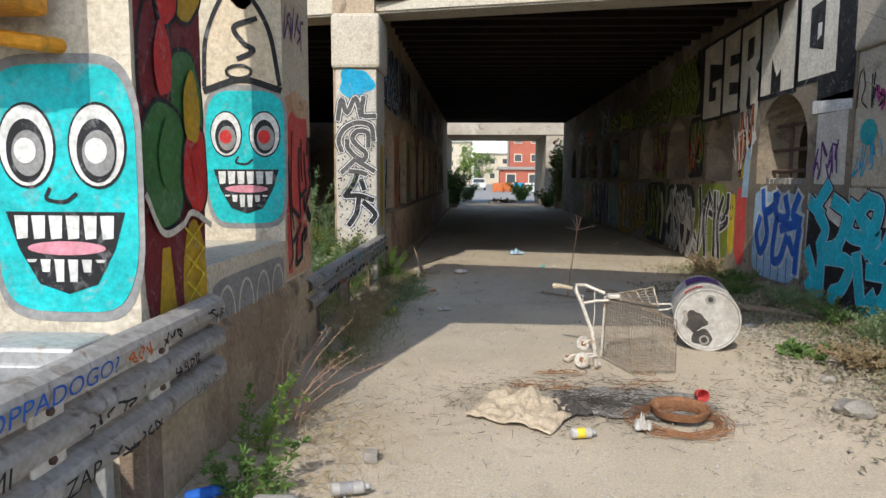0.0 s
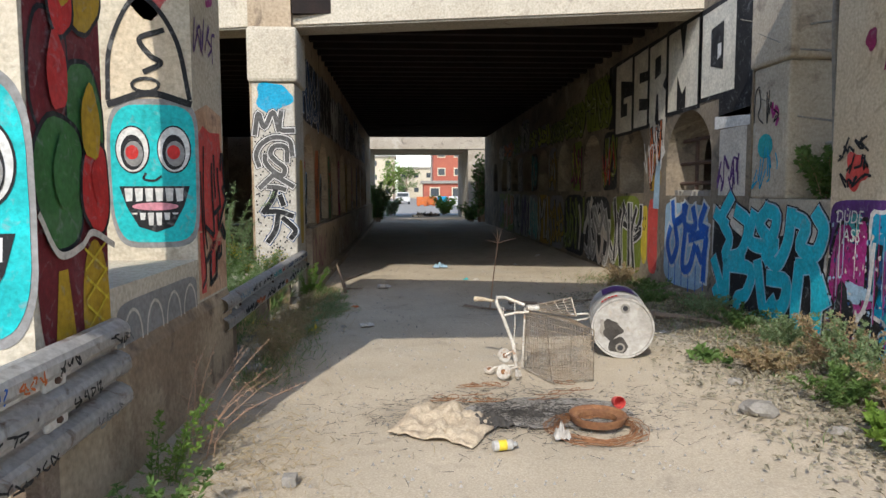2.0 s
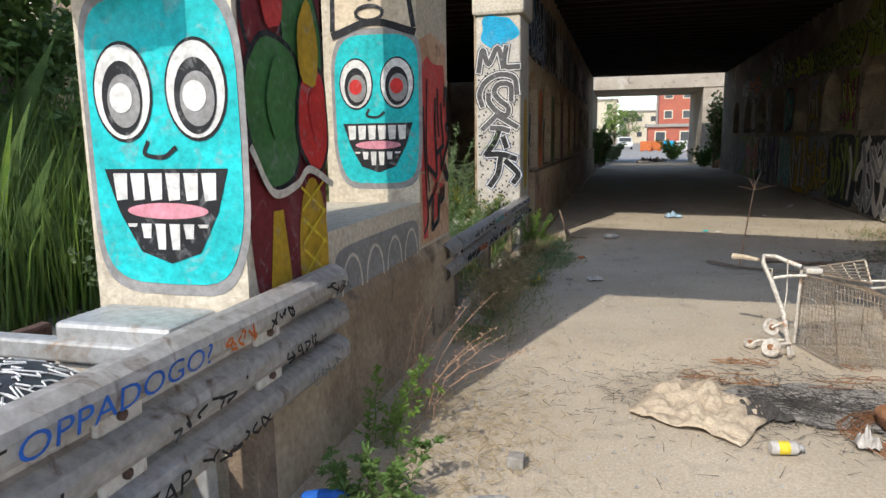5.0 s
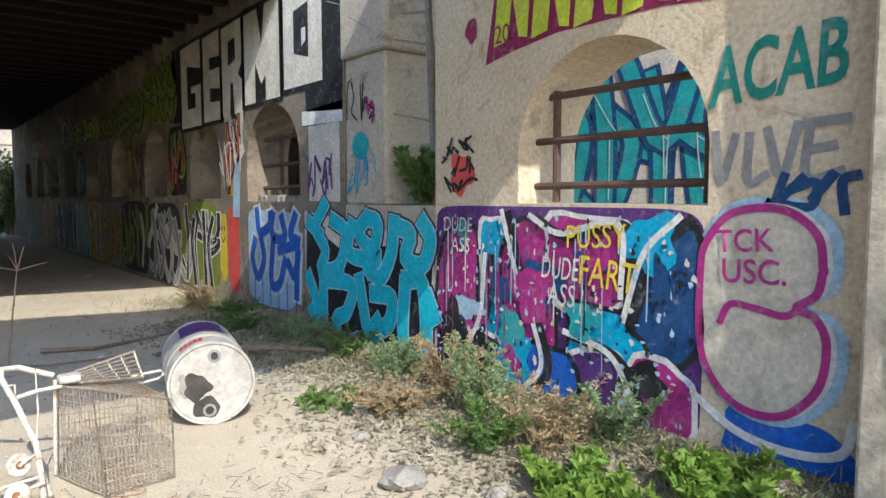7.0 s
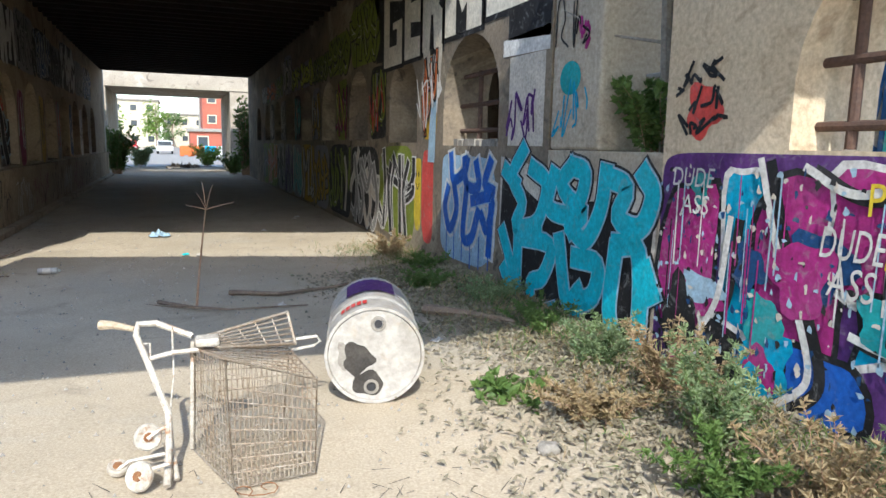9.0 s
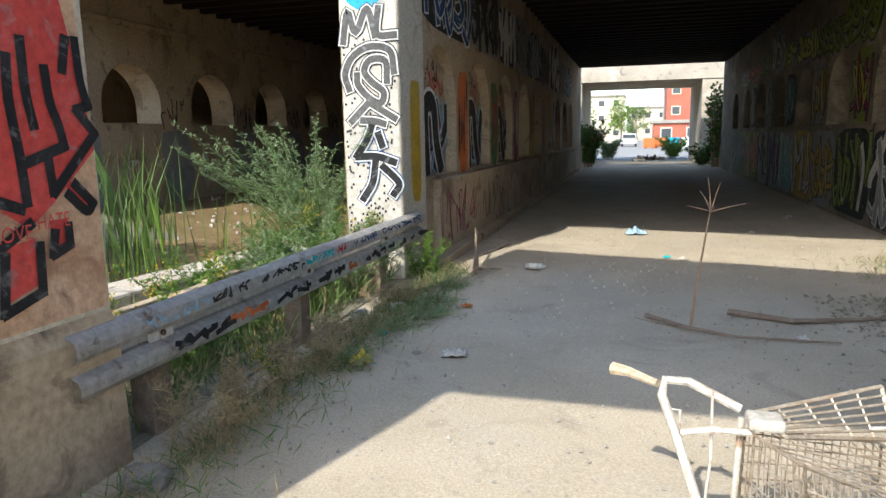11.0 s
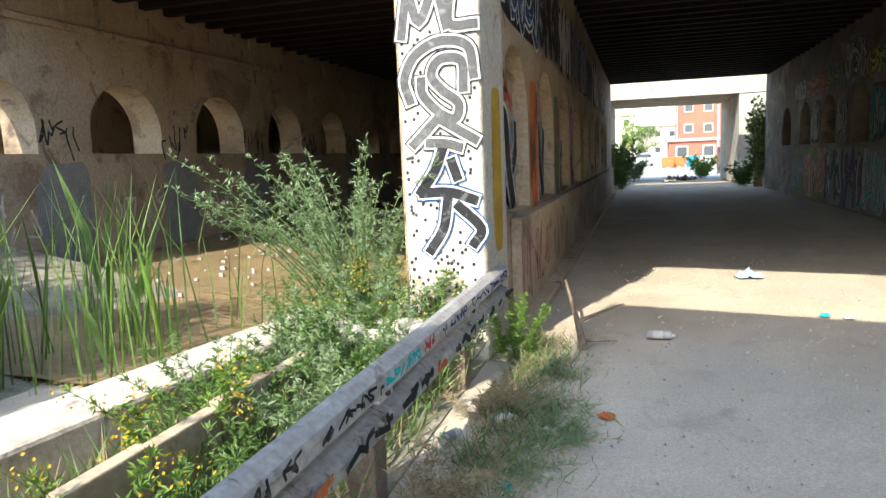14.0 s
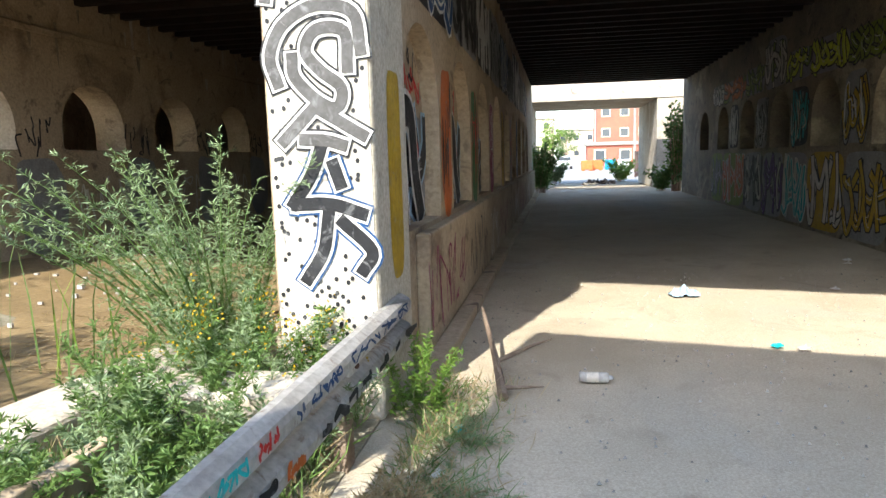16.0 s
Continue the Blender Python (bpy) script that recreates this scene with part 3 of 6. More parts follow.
RED_STROKES = (
    ((5.98, 1.82), (5.97, 1.66), (5.99, 1.45), (6, 1.26)),
    ((6.05, 1.89), (6.05, 1.7), (6.07, 1.56)),
    ((6.15, 1.79), (6.16, 1.66), (6.19, 1.57), (6.21, 1.48)),
    ((6.27, 1.92), (6.24, 1.79)),
    ((6.32, 1.92), (6.33, 1.75), (6.36, 1.65)),
    ((6.36, 1.65), (6.29, 1.63)),
    ((6.29, 1.63), (6.38, 1.53)),
    ((6.38, 1.53), (6.13, 1.29)),
    ((6.13, 1.29), (6.12, 1.43)),
    ((6.02, 1.42), (6.21, 1.48)),
    ((5.76, 1.32), (5.97, 1.24)),
    ((6.24, 1.32), (6.33, 1.23)),
    ((6.33, 1.23), (6.29, 1.2), (6.2, 1.28)),
    ((5.76, 1.05), (6, 1.18)),
    ((5.87, 1.07), (5.84, 0.85)),
    ((5.84, 0.85), (6.02, 0.9)),
    ((6.02, 0.9), (6.03, 1.09)),
    ((6.11, 1.13), (6.09, 1.04)),
    ((6.09, 1.04), (6.18, 1.07)),
    ((6.18, 1.07), (6.18, 1.15)),
)
for k, st in enumerate(RED_STROKES):
    sheet(F_LR, 0, 0, ribbon(curve_pts(st, 4), 0.045), "black", 2.5 + 0.12 * k, "painted_outline")
sheet(F_LR, 5.66, 0.85, ribbon(curve_pts([(0, 0.9), (0.03, 0.4), (0.08, 0.1), (-0.02, 0.0)]), 0.03) + ribbon(curve_pts([(0.1, 1.1), (0.06, 0.6), (0.12, 0.3)]), 0.03), "black", 2.5, "painted_outline")
word(F_LR, "LOVE", 5.83, 1.12, 0.17, 0.06, "salmon", 5)
word(F_LR, "HATE", 6.03, 1.15, 0.16, 0.06, "salmon", 5)
scrawl(F_LN2, 6.25, 2.65, 0.9, 0.35, "purple", 31, 0.03, 2, 6)
scrawl(F_LN2, 6.3, 3.1, 0.9, 0.6, "magenta", 32, 0.05, 2, 5)
for k in range(4):
    y = 4.75 + 0.36 * k
    sheet(F_LNS, y, 0.42, ribbon(curve_pts([(0, 0), (0.02, 0.38), (0.15, 0.5), (0.28, 0.38), (0.3, 0.0)]), 0.02), "cream", 2)
sheet(F_LNS, 5.42, 0.72, [oval(0, 0, 0.75, 0.26, 30, 8)], "grey", 1)

# right near wall
sheet(F_RN, 6.58, 0.02, [oval(1.27, 0.75, 1.28, 0.74, 30, 12, 0.004, 1)], "purple", 1)
for k, (a, b, ra, rb, col) in enumerate(((0.3, 0.7, 0.25, 0.6, "magenta"), (0.75, 0.9, 0.16, 0.5, "cyan"), (1.15, 0.85, 0.28, 0.55, "magenta"), (1.7, 1.1, 0.42, 0.32, "magenta"), (1.9, 0.55, 0.4, 0.25, "cyan"),
                                          (1.75, 0.25, 0.34, 0.22, "purple"), (2.3, 0.95, 0.24, 0.4, "navy"), (0.65, 0.25, 0.2, 0.2, "black"), (1.35, 0.25, 0.24, 0.2, "blue"), (2.25, 0.28, 0.26, 0.22, "magenta"))):
    sheet(F_RN, 6.58, 0.02, [oval(a, b, ra + 0.04, rb + 0.04, 26, 3, 0.09, k)], "white" if k % 2 else "black", 2 + k * 0.7)
    sheet(F_RN, 6.58, 0.02, [oval(a, b, ra, rb, 26, 3, 0.09, k)], col, 2.35 + k * 0.7)
for k, ctrl in enumerate(([(0.85, 1.45), (1.0, 1.0), (1.2, 0.6), (1.28, 0.3), (1.1, 0.1)], [(1.15, 1.42), (1.45, 1.3), (1.95, 1.38), (1.98, 0.9)], [(0.42, 0.3), (0.6, 0.6), (0.66, 1.1)], [(1.5, 0.6), (1.9, 0.5), (2.1, 0.2)], [(2.0, 0.75), (2.15, 1.2), (2.4, 1.44)])):
    sheet(F_RN, 6.58, 0.02, ribbon(curve_pts(ctrl), 0.045), "white", 10)
    sheet(F_RN, 6.58, 0.02, ribbon([(a + 0.07, b - 0.02) for a, b in curve_pts(ctrl)], 0.07), "black", 9)
rr = random.Random(88)
for k in range(16):
    sheet(F_RN, 6.5 - 2.3 * rr.random(), 0.1 + 1.2 * rr.random(), [oval(0, 0, rr.uniform(0.06, 0.2), rr.uniform(0.08, 0.24), 22, 2.2, 0.2, k)], ("cyan", "navy", "teal_dark", "magenta", "pale_blue", "black")[k % 6], 9.2 + 0.1 * k, "paint_patch")
for col, n in (("pale_blue", 120), ("cream", 110), ("black", 90), ("navy", 90)):
    sheet(F_RN, 6.55, 0.05, [oval(2.5 * rr.random(), 1.4 * rr.random() ** 1.4, rr.uniform(0.005, 0.022), rr.uniform(0.006, 0.03), 7, 2, 0.25, k) for k in range(n)], col, 11.2, "flaking_paint")
for k in range(26):
    u0 = 6.5 - 2.4 * rr.random()
    sheet(F_RN, u0, 0.3 + 0.5 * rr.random(), ribbon([(0, 0.6), (rr.uniform(-0.01, 0.01), 0.1 * rr.random())], rr.uniform(0.006, 0.014)), rr.choice(["pale_blue", "white", "magenta", "black"]), 11.4, "paint_drip")
word(F_RN, "DUDE", 6.44, 1.29, 0.36, 0.12, "white", 12, 0.0, 0.1)
word(F_RN, "ASS", 6.35, 1.12, 0.24, 0.12, "white", 12, 0.0, 0.1)
word(F_RN, "DUDE", 5.3, 0.99, 0.34, 0.16, "white", 12, 0.0, 0.1)
word(F_RN, "ASS", 5.24, 0.8, 0.25, 0.16, "white", 12, 0.0, 0.1)
word(F_RN, "PUSSY", 5.06, 1.22, 0.5, 0.16, "yellow", 12, 0.0, 0.05, 3)
word(F_RN, "FART", 4.95, 0.98, 0.46, 0.2, "yellow", 12, 0.0, 0.05, -4)
upper = curve_pts([(0.33, 0.33), (0.3, 0.5), (0.17, 0.62), (0.0, 0.65), (-0.2, 0.6), (-0.33, 0.42), (-0.35, 0.28)], 6)
lower = curve_pts([(-0.35, 0.28), (-0.35, -0.1), (-0.28, -0.32), (-0.1, -0.48), (0.14, -0.48), (0.32, -0.3), (0.36, -0.06), (0.3, 0.08), (0.2, 0.12), (0.3, 0.2), (0.33, 0.33)], 6)
waist = curve_pts([(-0.22, -0.01), (-0.16, 0.1), (0.0, 0.09), (0.14, 0.07), (0.22, 0.12)], 6)
sheet(F_RN, 3.69, 0.87, [[(a * 1.2 + 0.03, b * 1.1) for a, b in upper[:-1] + lower[:-1]]], "pale_blue", 3)
sheet(F_RN, 3.69, 0.87, [[(a * 1.1 + 0.01, b * 1.04) for a, b in upper[:-1] + lower[:-1]]], "white", 5)
sheet(F_RN, 3.69, 0.87, [upper[:-1] + lower[:-1]], P_PUTTY, 6)
sheet(F_RN, 3.69, 0.87, ribbon(upper + lower[1:], 0.045) + ribbon(waist, 0.04), "magenta", 8)
sheet(F_RN, 3.69, 0.87, ribbon([(-0.34, 0.3), (-0.34, -0.1)], 0.02), "wine", 8.5)
sheet(F_RN, 3.55, 0.2, [oval(0, 0, 0.36, 0.2, 30, 2.5, 0.08, 8)], "blue", 2)
sheet(F_RN, 3.55, 0.14, ribbon(curve_pts([(-0.5, 0.24), (-0.25, 0.1), (0.05, 0.06), (0.3, 0.12), (0.36, 0.3)]), 0.05), "white", 4)
word(F_RN, "TCK", 3.94, 1.26, 0.33, 0.13, "magenta", 10, 0.01, 0, 4)
word(F_RN, "USC.", 3.9, 1.09, 0.36, 0.14, "magenta", 10, 0.01, 0, 2)
word(F_RN, "ACAB", 4.03, 2.08, 0.74, 0.34, "sea", 3, 0.02, 0.12, 5)
for k, st in enumerate(([(0.02, 0.28), (0.06, 0.0), (0.14, 0.26)], [(0.22, 0.26), (0.22, 0.0), (0.32, 0.04)], [(0.32, 0.28), (0.4, 0.02), (0.48, 0.3)], [(0.54, 0.28), (0.53, 0.02), (0.7, 0.05)], [(0.54, 0.16), (0.66, 0.18)], [(0.52, 0.3), (0.72, 0.31)])):
    sheet(F_RN, 4.0, 1.66, ribbon(curve_pts(st, 4), 0.05), "grey", 2 + 0.2 * k, "painted_tag")
scrawl(F_RN, 3.7, 1.5, 0.5, 0.2, "navy", 45, 0.05, 3, 4)
sheet(F_RN, 6.25, 1.85, [oval(0, -0.08, 0.15, 0.17, 24, 2, 0.16, 3)], "salmon", 1)
for s_ in (51, 52, 53):
    scrawl(F_RN, 6.48, 1.58 + 0.17 * (s_ - 51), 0.42, 0.17, "black", s_, 0.024, 3, 4)
sheet(F_RN, 5.95, 2.62, [[(0, 0), (0.3, 0.06), (0.75, 0.12), (1.6, 0.12), (2.2, 0.06), (2.55, 0.14), (2.6, 0.75), (0.15, 0.75)]], "wine", 1)
for k in range(6):
    x = 0.1 + 0.4 * k
    sheet(F_RN, 5.95, 2.72, [[(x, 0.02), (x + 0.16, 0.05), (x + 0.2, 0.4), (x + 0.27, 0.06), (x + 0.36, 0.04), (x + 0.4, 0.62), (x + 0.06, 0.62)]], "lime", 3)
word(F_RN, "20", 5.83, 2.76, 0.16, 0.14, "wine", 5)
sheet(F_RN, 6.12, 2.92, [oval(0, 0, 0.07, 0.1, 20, 2, 0.1)], "wine", 2)
sheet(F_RP, 2.95, 1.6, [oval(0.35, 1.1, 0.42, 1.2, 30, 8, 0.01)], "salmon", 1)
scrawl(F_RP, 2.98, 2.1, 0.8, 0.9, "pale_blue", 61, 0.06, 3, 4)
scrawl(F_RP, 2.98, 1.5, 0.8, 0.5, "navy", 62, 0.05, 3, 4)
scrawl(F_RP, 2.98, 0.5, 0.8, 0.8, "black", 63, 0.05, 3, 4)
# parapet and the wall beyond
sheet(F_PAR, 0, 0, [[(-9.08, 0.55), (-8.7, 0.1), (-6.62, 0.1), (-6.62, 1.2), (-7.6, 1.28), (-9.08, 1.42)]], "cream", 1)
sheet(F_PAR, 0, 0, [[(-9.06, 0.6), (-8.6, 0.14), (-6.7, 0.12), (-6.64, 1.0), (-7.4, 1.1), (-8.2, 1.0), (-9.02, 1.3)]], "black", 2)
TEAL_UPPER = (
    ((8.57, 1.5), (8.8, 1.23), (8.57, 0.99), (8.69, 0.75), (8.24, 0.81)),
    ((8.95, 1.29), (8.69, 1.16)),
    ((8.4, 1.33), (8.13, 1.2), (8.24, 0.87), (8.52, 0.73)),
    ((8, 1.3), (8.08, 1.01), (7.82, 0.95), (7.51, 1), (7.71, 0.83)),
    ((7.71, 1.37), (7.87, 1.21), (7.61, 1.06), (7.51, 1.31), (7.71, 1.37)),
    ((7.23, 1.35), (7.28, 1.04), (7.47, 0.78), (7.71, 0.86)),
    ((7.23, 1.31), (6.96, 1.23), (7.05, 1.01), (6.78, 0.96), (6.66, 1.2), (6.78, 1.35)),
    ((8.98, 0.67), (8.69, 0.24), (8.63, -0.02), (8.92, 0.29)),
    ((8.63, 0.65), (8.02, 0.65), (8.13, 0.35), (8.35, 0.24), (8.24, -0.02), (7.92, 0.08)),
)
TEAL_LOWER = (
    ((8.63, 0.62), (8.63, 0.25)),
    ((7.87, 0.73), (7.71, 0.22), (7.51, 0.34)),
    ((7.61, 0.61), (7.28, 0.6), (7.32, 0.35), (7.56, 0.2), (7.51, -0.01), (7.14, -0.03)),
    ((7.05, 0.8), (6.78, 0.78), (6.74, 0.16), (6.96, -0.04)),
    ((7.05, 0.77), (7.09, 0.28), (6.96, 0.02)),
    ((6.7, 0.67), (6.6, 0.5)),
)
wild(F_PAR, TEAL_UPPER, P_AQUA, "black", "pale_blue", 0.16, 3, 0.07)
wild(F_PAR, TEAL_LOWER, P_AQUA, "black", "pale_blue", 0.17, 3.4, 0.07)
sheet(F_R, 10.72, 0.2, [oval(0.74, 0.6, 0.78, 0.62, 40, 5, 0.03, 3)], "pale_blue", 1)
BLUE_TAG = (
    ((10.41, 1.4), (10.33, 1.12), (10, 1.22), (9.92, 1.36)),
    ((10, 1.36), (9.92, 1.08), (9.59, 1.08), (9.67, 1.33)),
    ((9.3, 1.36), (9.43, 1.12), (9.22, 1.05)),
    ((10.49, 1.01), (10.58, 0.77), (10.41, 0.52), (10.21, 0.77), (10.29, 1.05)),
    ((9.92, 1.05), (10, 0.49), (9.76, 0.49), (9.59, 0.8)),
    ((9.76, 0.91), (9.26, 0.98), (9.35, 0.63), (9.51, 0.77)),
    ((9.26, 0.87), (9.3, 0.38)),
)
wild(F_R, BLUE_TAG, "blue", "white", "pale_blue", 0.13, 2, 0.1)
for k in range(6):
    sheet(F_R, 10.5 - 0.24 * k, 0.02, ribbon([(0, 0.5), (0, 0.12 + 0.03 * (k % 3))], 0.025), "blue", 6, "paint_drip")
sheet(F_R, 11.45, 0.25, [oval(0.2, 0.6, 0.22, 0.62, 24, 4, 0.03)], "salmon", 1)
sheet(F_R, 11.3, 1.3, [[(0.05, 0), (0.3, 0), (0.36, 0.9), (0.28, 1.15), (0.1, 0.5)]], "pale_blue", 2)
sheet(F_R, 11.75, 0.35, [oval(0.12, 0.5, 0.14, 0.5, 24, 4, 0.03)], "yellow", 2)
sheet(F_R, 11.75, 0.9, ribbon(curve_pts([(0.06, 0.1), (0.12, 0.02), (0.19, 0.1)]), 0.02) + [oval(0.07, 0.22, 0.02, 0.04, 10), oval(0.17, 0.22, 0.02, 0.04, 10)], "black", 3)
sheet(F_R, 13.75, 2.8, [[(0, 0), (0.9, 0), (1.2, 0.05), (2.2, 0.02), (3.3, 0.05), (4.6, 0.0), (5.58, -0.1), (5.58, 1.2), (0.0, 1.22)]], "black", 1)
for u, w, z0, z1, holes in (
        (13.32, 0.96, 2.68, 3.98, [[(0.34, 0.22), (0.72, 0.22), (0.72, 0.4), (0.52, 0.4), (0.52, 0.48), (1.0, 0.48), (1.0, 0.66), (0.34, 0.74)]]),
        (12.3, 0.72, 2.7, 3.98, [[(0.42, 0.22), (1.0, 0.2), (1.0, 0.34), (0.42, 0.38)], [(0.42, 0.58), (1.0, 0.58), (1.0, 0.7), (0.42, 0.72)]]),
        (11.54, 0.76, 2.72, 3.98, [[(0.36, 0.54), (0.68, 0.58), (0.68, 0.82), (0.36, 0.8)], [(0.8, 0.42), (1.0, 0.34), (1.0, 0.54)], [(0.4, 0.0), (0.62, 0.0), (0.56, 0.34), (0.46, 0.34)]]),
        (10.74, 1.12, 2.8, 4.0, [[(0.4, 1.0), (0.62, 1.0), (0.52, 0.6)], [(0.34, 0.0), (0.62, 0.0), (0.62, 0.26), (0.5, 0.18), (0.34, 0.42)]]),
        (9.56, 1.0, 2.86, 4.0, [[(0.3, 0.34), (0.66, 0.26), (0.66, 0.8), (0.3, 0.76)]])):
    sheet(F_R, u, z0, [[(-0.05, -0.06), (w + 0.05, -0.06), (w + 0.05, z1 - z0 + 0.05), (-0.05, z1 - z0 + 0.05)]], "black", 2.6, "painted_outline")
    sheet(F_R, u, z0, [[(0.03, 0), (w - 0.03, 0), (w - 0.03, z1 - z0), (0.03, z1 - z0 - 0.03)]], P_LETTER, 3.4, "painted_letter_form")
    sheet(F_R, u, z0, [[(a * w, b * (z1 - z0)) for a, b in h] for h in holes], "black", 4.4, "painted_outline")
sheet(F_R, 9.2, 3.3, [[(0.14, 0.0), (0.24, 0.05), (0.24, 0.2), (0.14, 0.2)]], "white", 5)
sheet(F_R, 11.5, 2.2, [[(0.02, 0.55), (0.28, 0.55), (0.34, 0.02), (0.1, 0.0)], [(0.46, 0.55), (0.72, 0.55), (0.66, 0.1)]], "cream", 3, "painted_letter_form")
sheet(F_R, 9.0, 2.5, [[(0, 0.05), (0.82, 0.0), (0.82, 0.34), (0, 0.3)]], "black", 2)
sheet(F_R, 9.1, 2.4, [[(0, 0), (0.92, -0.02), (0.92, 0.2), (0, 0.16)]], "white", 2)
sheet(F_R, 11.4, 2.1, [[(0, 0.55), (0.4, 0.55), (0.62, 0.1), (0.5, 0.0), (0.3, 0.25), (0.1, 0.2)]], "white", 2)
sheet(F_R, 8.95, 1.53, [[(0, 0), (0.7, 0), (0.7, 0.85), (0, 0.85)]], "cream", 1)
scrawl(F_R, 8.95, 1.55, 0.6, 0.5, "purple", 81, 0.03, 3, 6)
scrawl(F_PIL, 8.1, 2.3, 0.5, 0.5, "black", 82, 0.02, 3, 5)
sheet(F_PIL, 7.85, 2.1, [oval(0, 0, 0.16, 0.14)], "teal_dark", 1)
scrawl(F_PIL, 8.1, 1.6, 0.55, 0.5, "cyan", 83, 0.02, 2, 6)
scrawl(F_PIL, 7.75, 2.3, 0.2, 0.3, "magenta", 84, 0.03, 2, 3)
burner(F_BK, 9.5, 0.8, 5.6, 2.6, ["teal_dark", "cyan"], "navy", "cream", 91, 8, 1, 0.06)
cols = ["grey", "olive", "gold", "cream", "teal_dark", "purple", "black", "orange"]
rr = random.Random(5)
y = 13.6
k = 0
while y < 29:
    w = rr.uniform(1.2, 2.2)
    burner(F_R, y + w, 0.1, w, 1.35, [cols[k % 8], "cream"], rr.choice(["black", "white"]), rr.choice(["black", "grey", "olive", "gold"]), 100 + k, 4)
    burner(F_R, y + w, 2.9, w, rr.uniform(0.5, 1.1), [rr.choice(["lime", "olive", "cream", "orange"]), "olive"], "black", "olive" if y < 18 else "grey", 200 + k, 4)
    y += w + 0.1
    k += 1
burner(F_R, 13.5, 0.15, 1.7, 1.3, ["black", "grey"], "white", "olive", 300, 4)
for k in range(7):
    yc = 11.2 if k == 0 else 13.64 + 2.57 * (k - 1)
    w = 0.9 if k else 0.5
    burner(F_R, yc + w / 2, 1.62, w, 1.1, [("orange", "olive", "wine", "gold", "teal_dark", "grey", "cream")[k], "grey"], "black", ("gold", "black", "olive", "grey", "black", "grey", "black")[k], 250 + k, 3)
    scrawl(F_R, yc + 0.4, 1.7, 0.8, 0.9, ("white", "red", "lime", "white", "cream", "white", "cream")[k], 260 + k, 0.03, 12, 4)
# inner left wall: panels in the first bays, lettering above
for k in range(3):
    yc = 12.2 + 2.22 * k
    bm = box(bmesh.new(), -1.75, -1.62, yc - 0.725, yc + 0.725, 1.02, 2.6)
    pan = tagged(part("wall_infill", bm, M_TUNL), "boarded arch bay painted with letters", "wall", kind="structure")
    f = Face(pan, "west", -1.62)
    burner(f, yc - 0.68, 1.06, 1.36, 0.85, ["black", "navy"], "pale_blue", "grey", 400 + k, 2, 1, 0.05)
    scrawl(f, yc - 0.5, 1.95, 1.0, 0.35, "red", 410 + k, 0.03, 2, 6)
    sheet(f, yc + 0.2, 1.6, [oval(0, 0, 0.12, 0.12)], "red", 12)
    scrawl(f, yc - 0.5, 2.2, 0.8, 0.25, "black", 420 + k, 0.03, 3, 5)
    hook = curve_pts([(-0.3, -0.42), (-0.34, 0.3), (0.0, 0.36), (0.12, -0.1), (0.3, -0.42)])
    sheet(f, yc, 1.52, ribbon(hook, 0.34), "white", 14)
    sheet(f, yc, 1.52, ribbon(hook, 0.25), "black", 15)
y, k = 11.4, 0
while y < 29:
    w = rr.uniform(1.6, 2.6)
    burner(F_L, y, 2.8, w, rr.uniform(0.8, 1.2), [("navy", "black", "white", "grey")[k % 4], "black"], "white" if k % 2 == 0 else "black", "black" if k % 2 == 0 else "grey", 500 + k, 5)
    scrawl(F_PL, y + 0.3, 0.12, w * 0.8, 0.75, ("wine", "black", "cream")[k % 3], 520 + k, 0.025, 2, 9)
    y += w
    k += 1
for k in range(7):
    yc = 13.31 + 2.22 * k
    sheet(F_L, yc, 1.7, [oval(0, 0, 0.28, 0.7, 24, 4, 0.05, k)], ("orange", "green", "wine", "gold", "grey", "navy", "cream")[k], 1)
    scrawl(F_L, yc - 0.3, 1.2, 0.6, 1.2, ("black", "red", "white")[k % 3], 540 + k, 0.03, 3, 4)
sheet(F_COLW, 10.98, 1.45, [oval(0, 0, 0.17, 0.65, 30, 5, 0.02)], "gold", 1)
for k in range(6):
    yc = 12.33 + 2.57 * k
    sheet(F_FL, yc + 1.2, 1.0, [oval(0, 0, 0.5, 0.75, 24, 3, 0.06, k)], "grey", 1)
    scrawl(F_FL, yc + 0.8, 1.75, 0.7, 0.6, "black", 600 + k, 0.03, 2, 6)
    scrawl(F_FL, yc - 0.6, 0.5, 1.3, 0.9, "cream", 620 + k, 0.035, 2, 5)
rr = random.Random(12)
for face, y0, y1, z0, z1, n, cols_ in ((F_FL, 12.5, 30.0, 3.1, 4.4, 26, (M_CONC, M_TUN)), (F_L, 11.5, 30.0, 2.65, 4.2, 30, (M_TUN, M_SOOT))):
    for k in range(n):
        L = rr.uniform(0.25, 0.9)
        w = rr.uniform(0.015, 0.07)
        sheet(face, rr.uniform(y0, y1), rr.uniform(z0, z1 - 0.3), [[(-w, L), (w, L), (w * 0.7, L * 0.4), (0.1 * w, 0), (-w * 0.6, L * 0.3)]], cols_[k % 2], 0.5 + 0.02 * k, "runoff_streak")
bm = box(bmesh.new(), -8.3, -8.24, 10.0, 34.0, 3.62, 3.72, 0.015)
tagged(part("trim_ledge", bm, M_TUNL), "narrow stained concrete ledge along the arcade", "ledge", kind="structure")
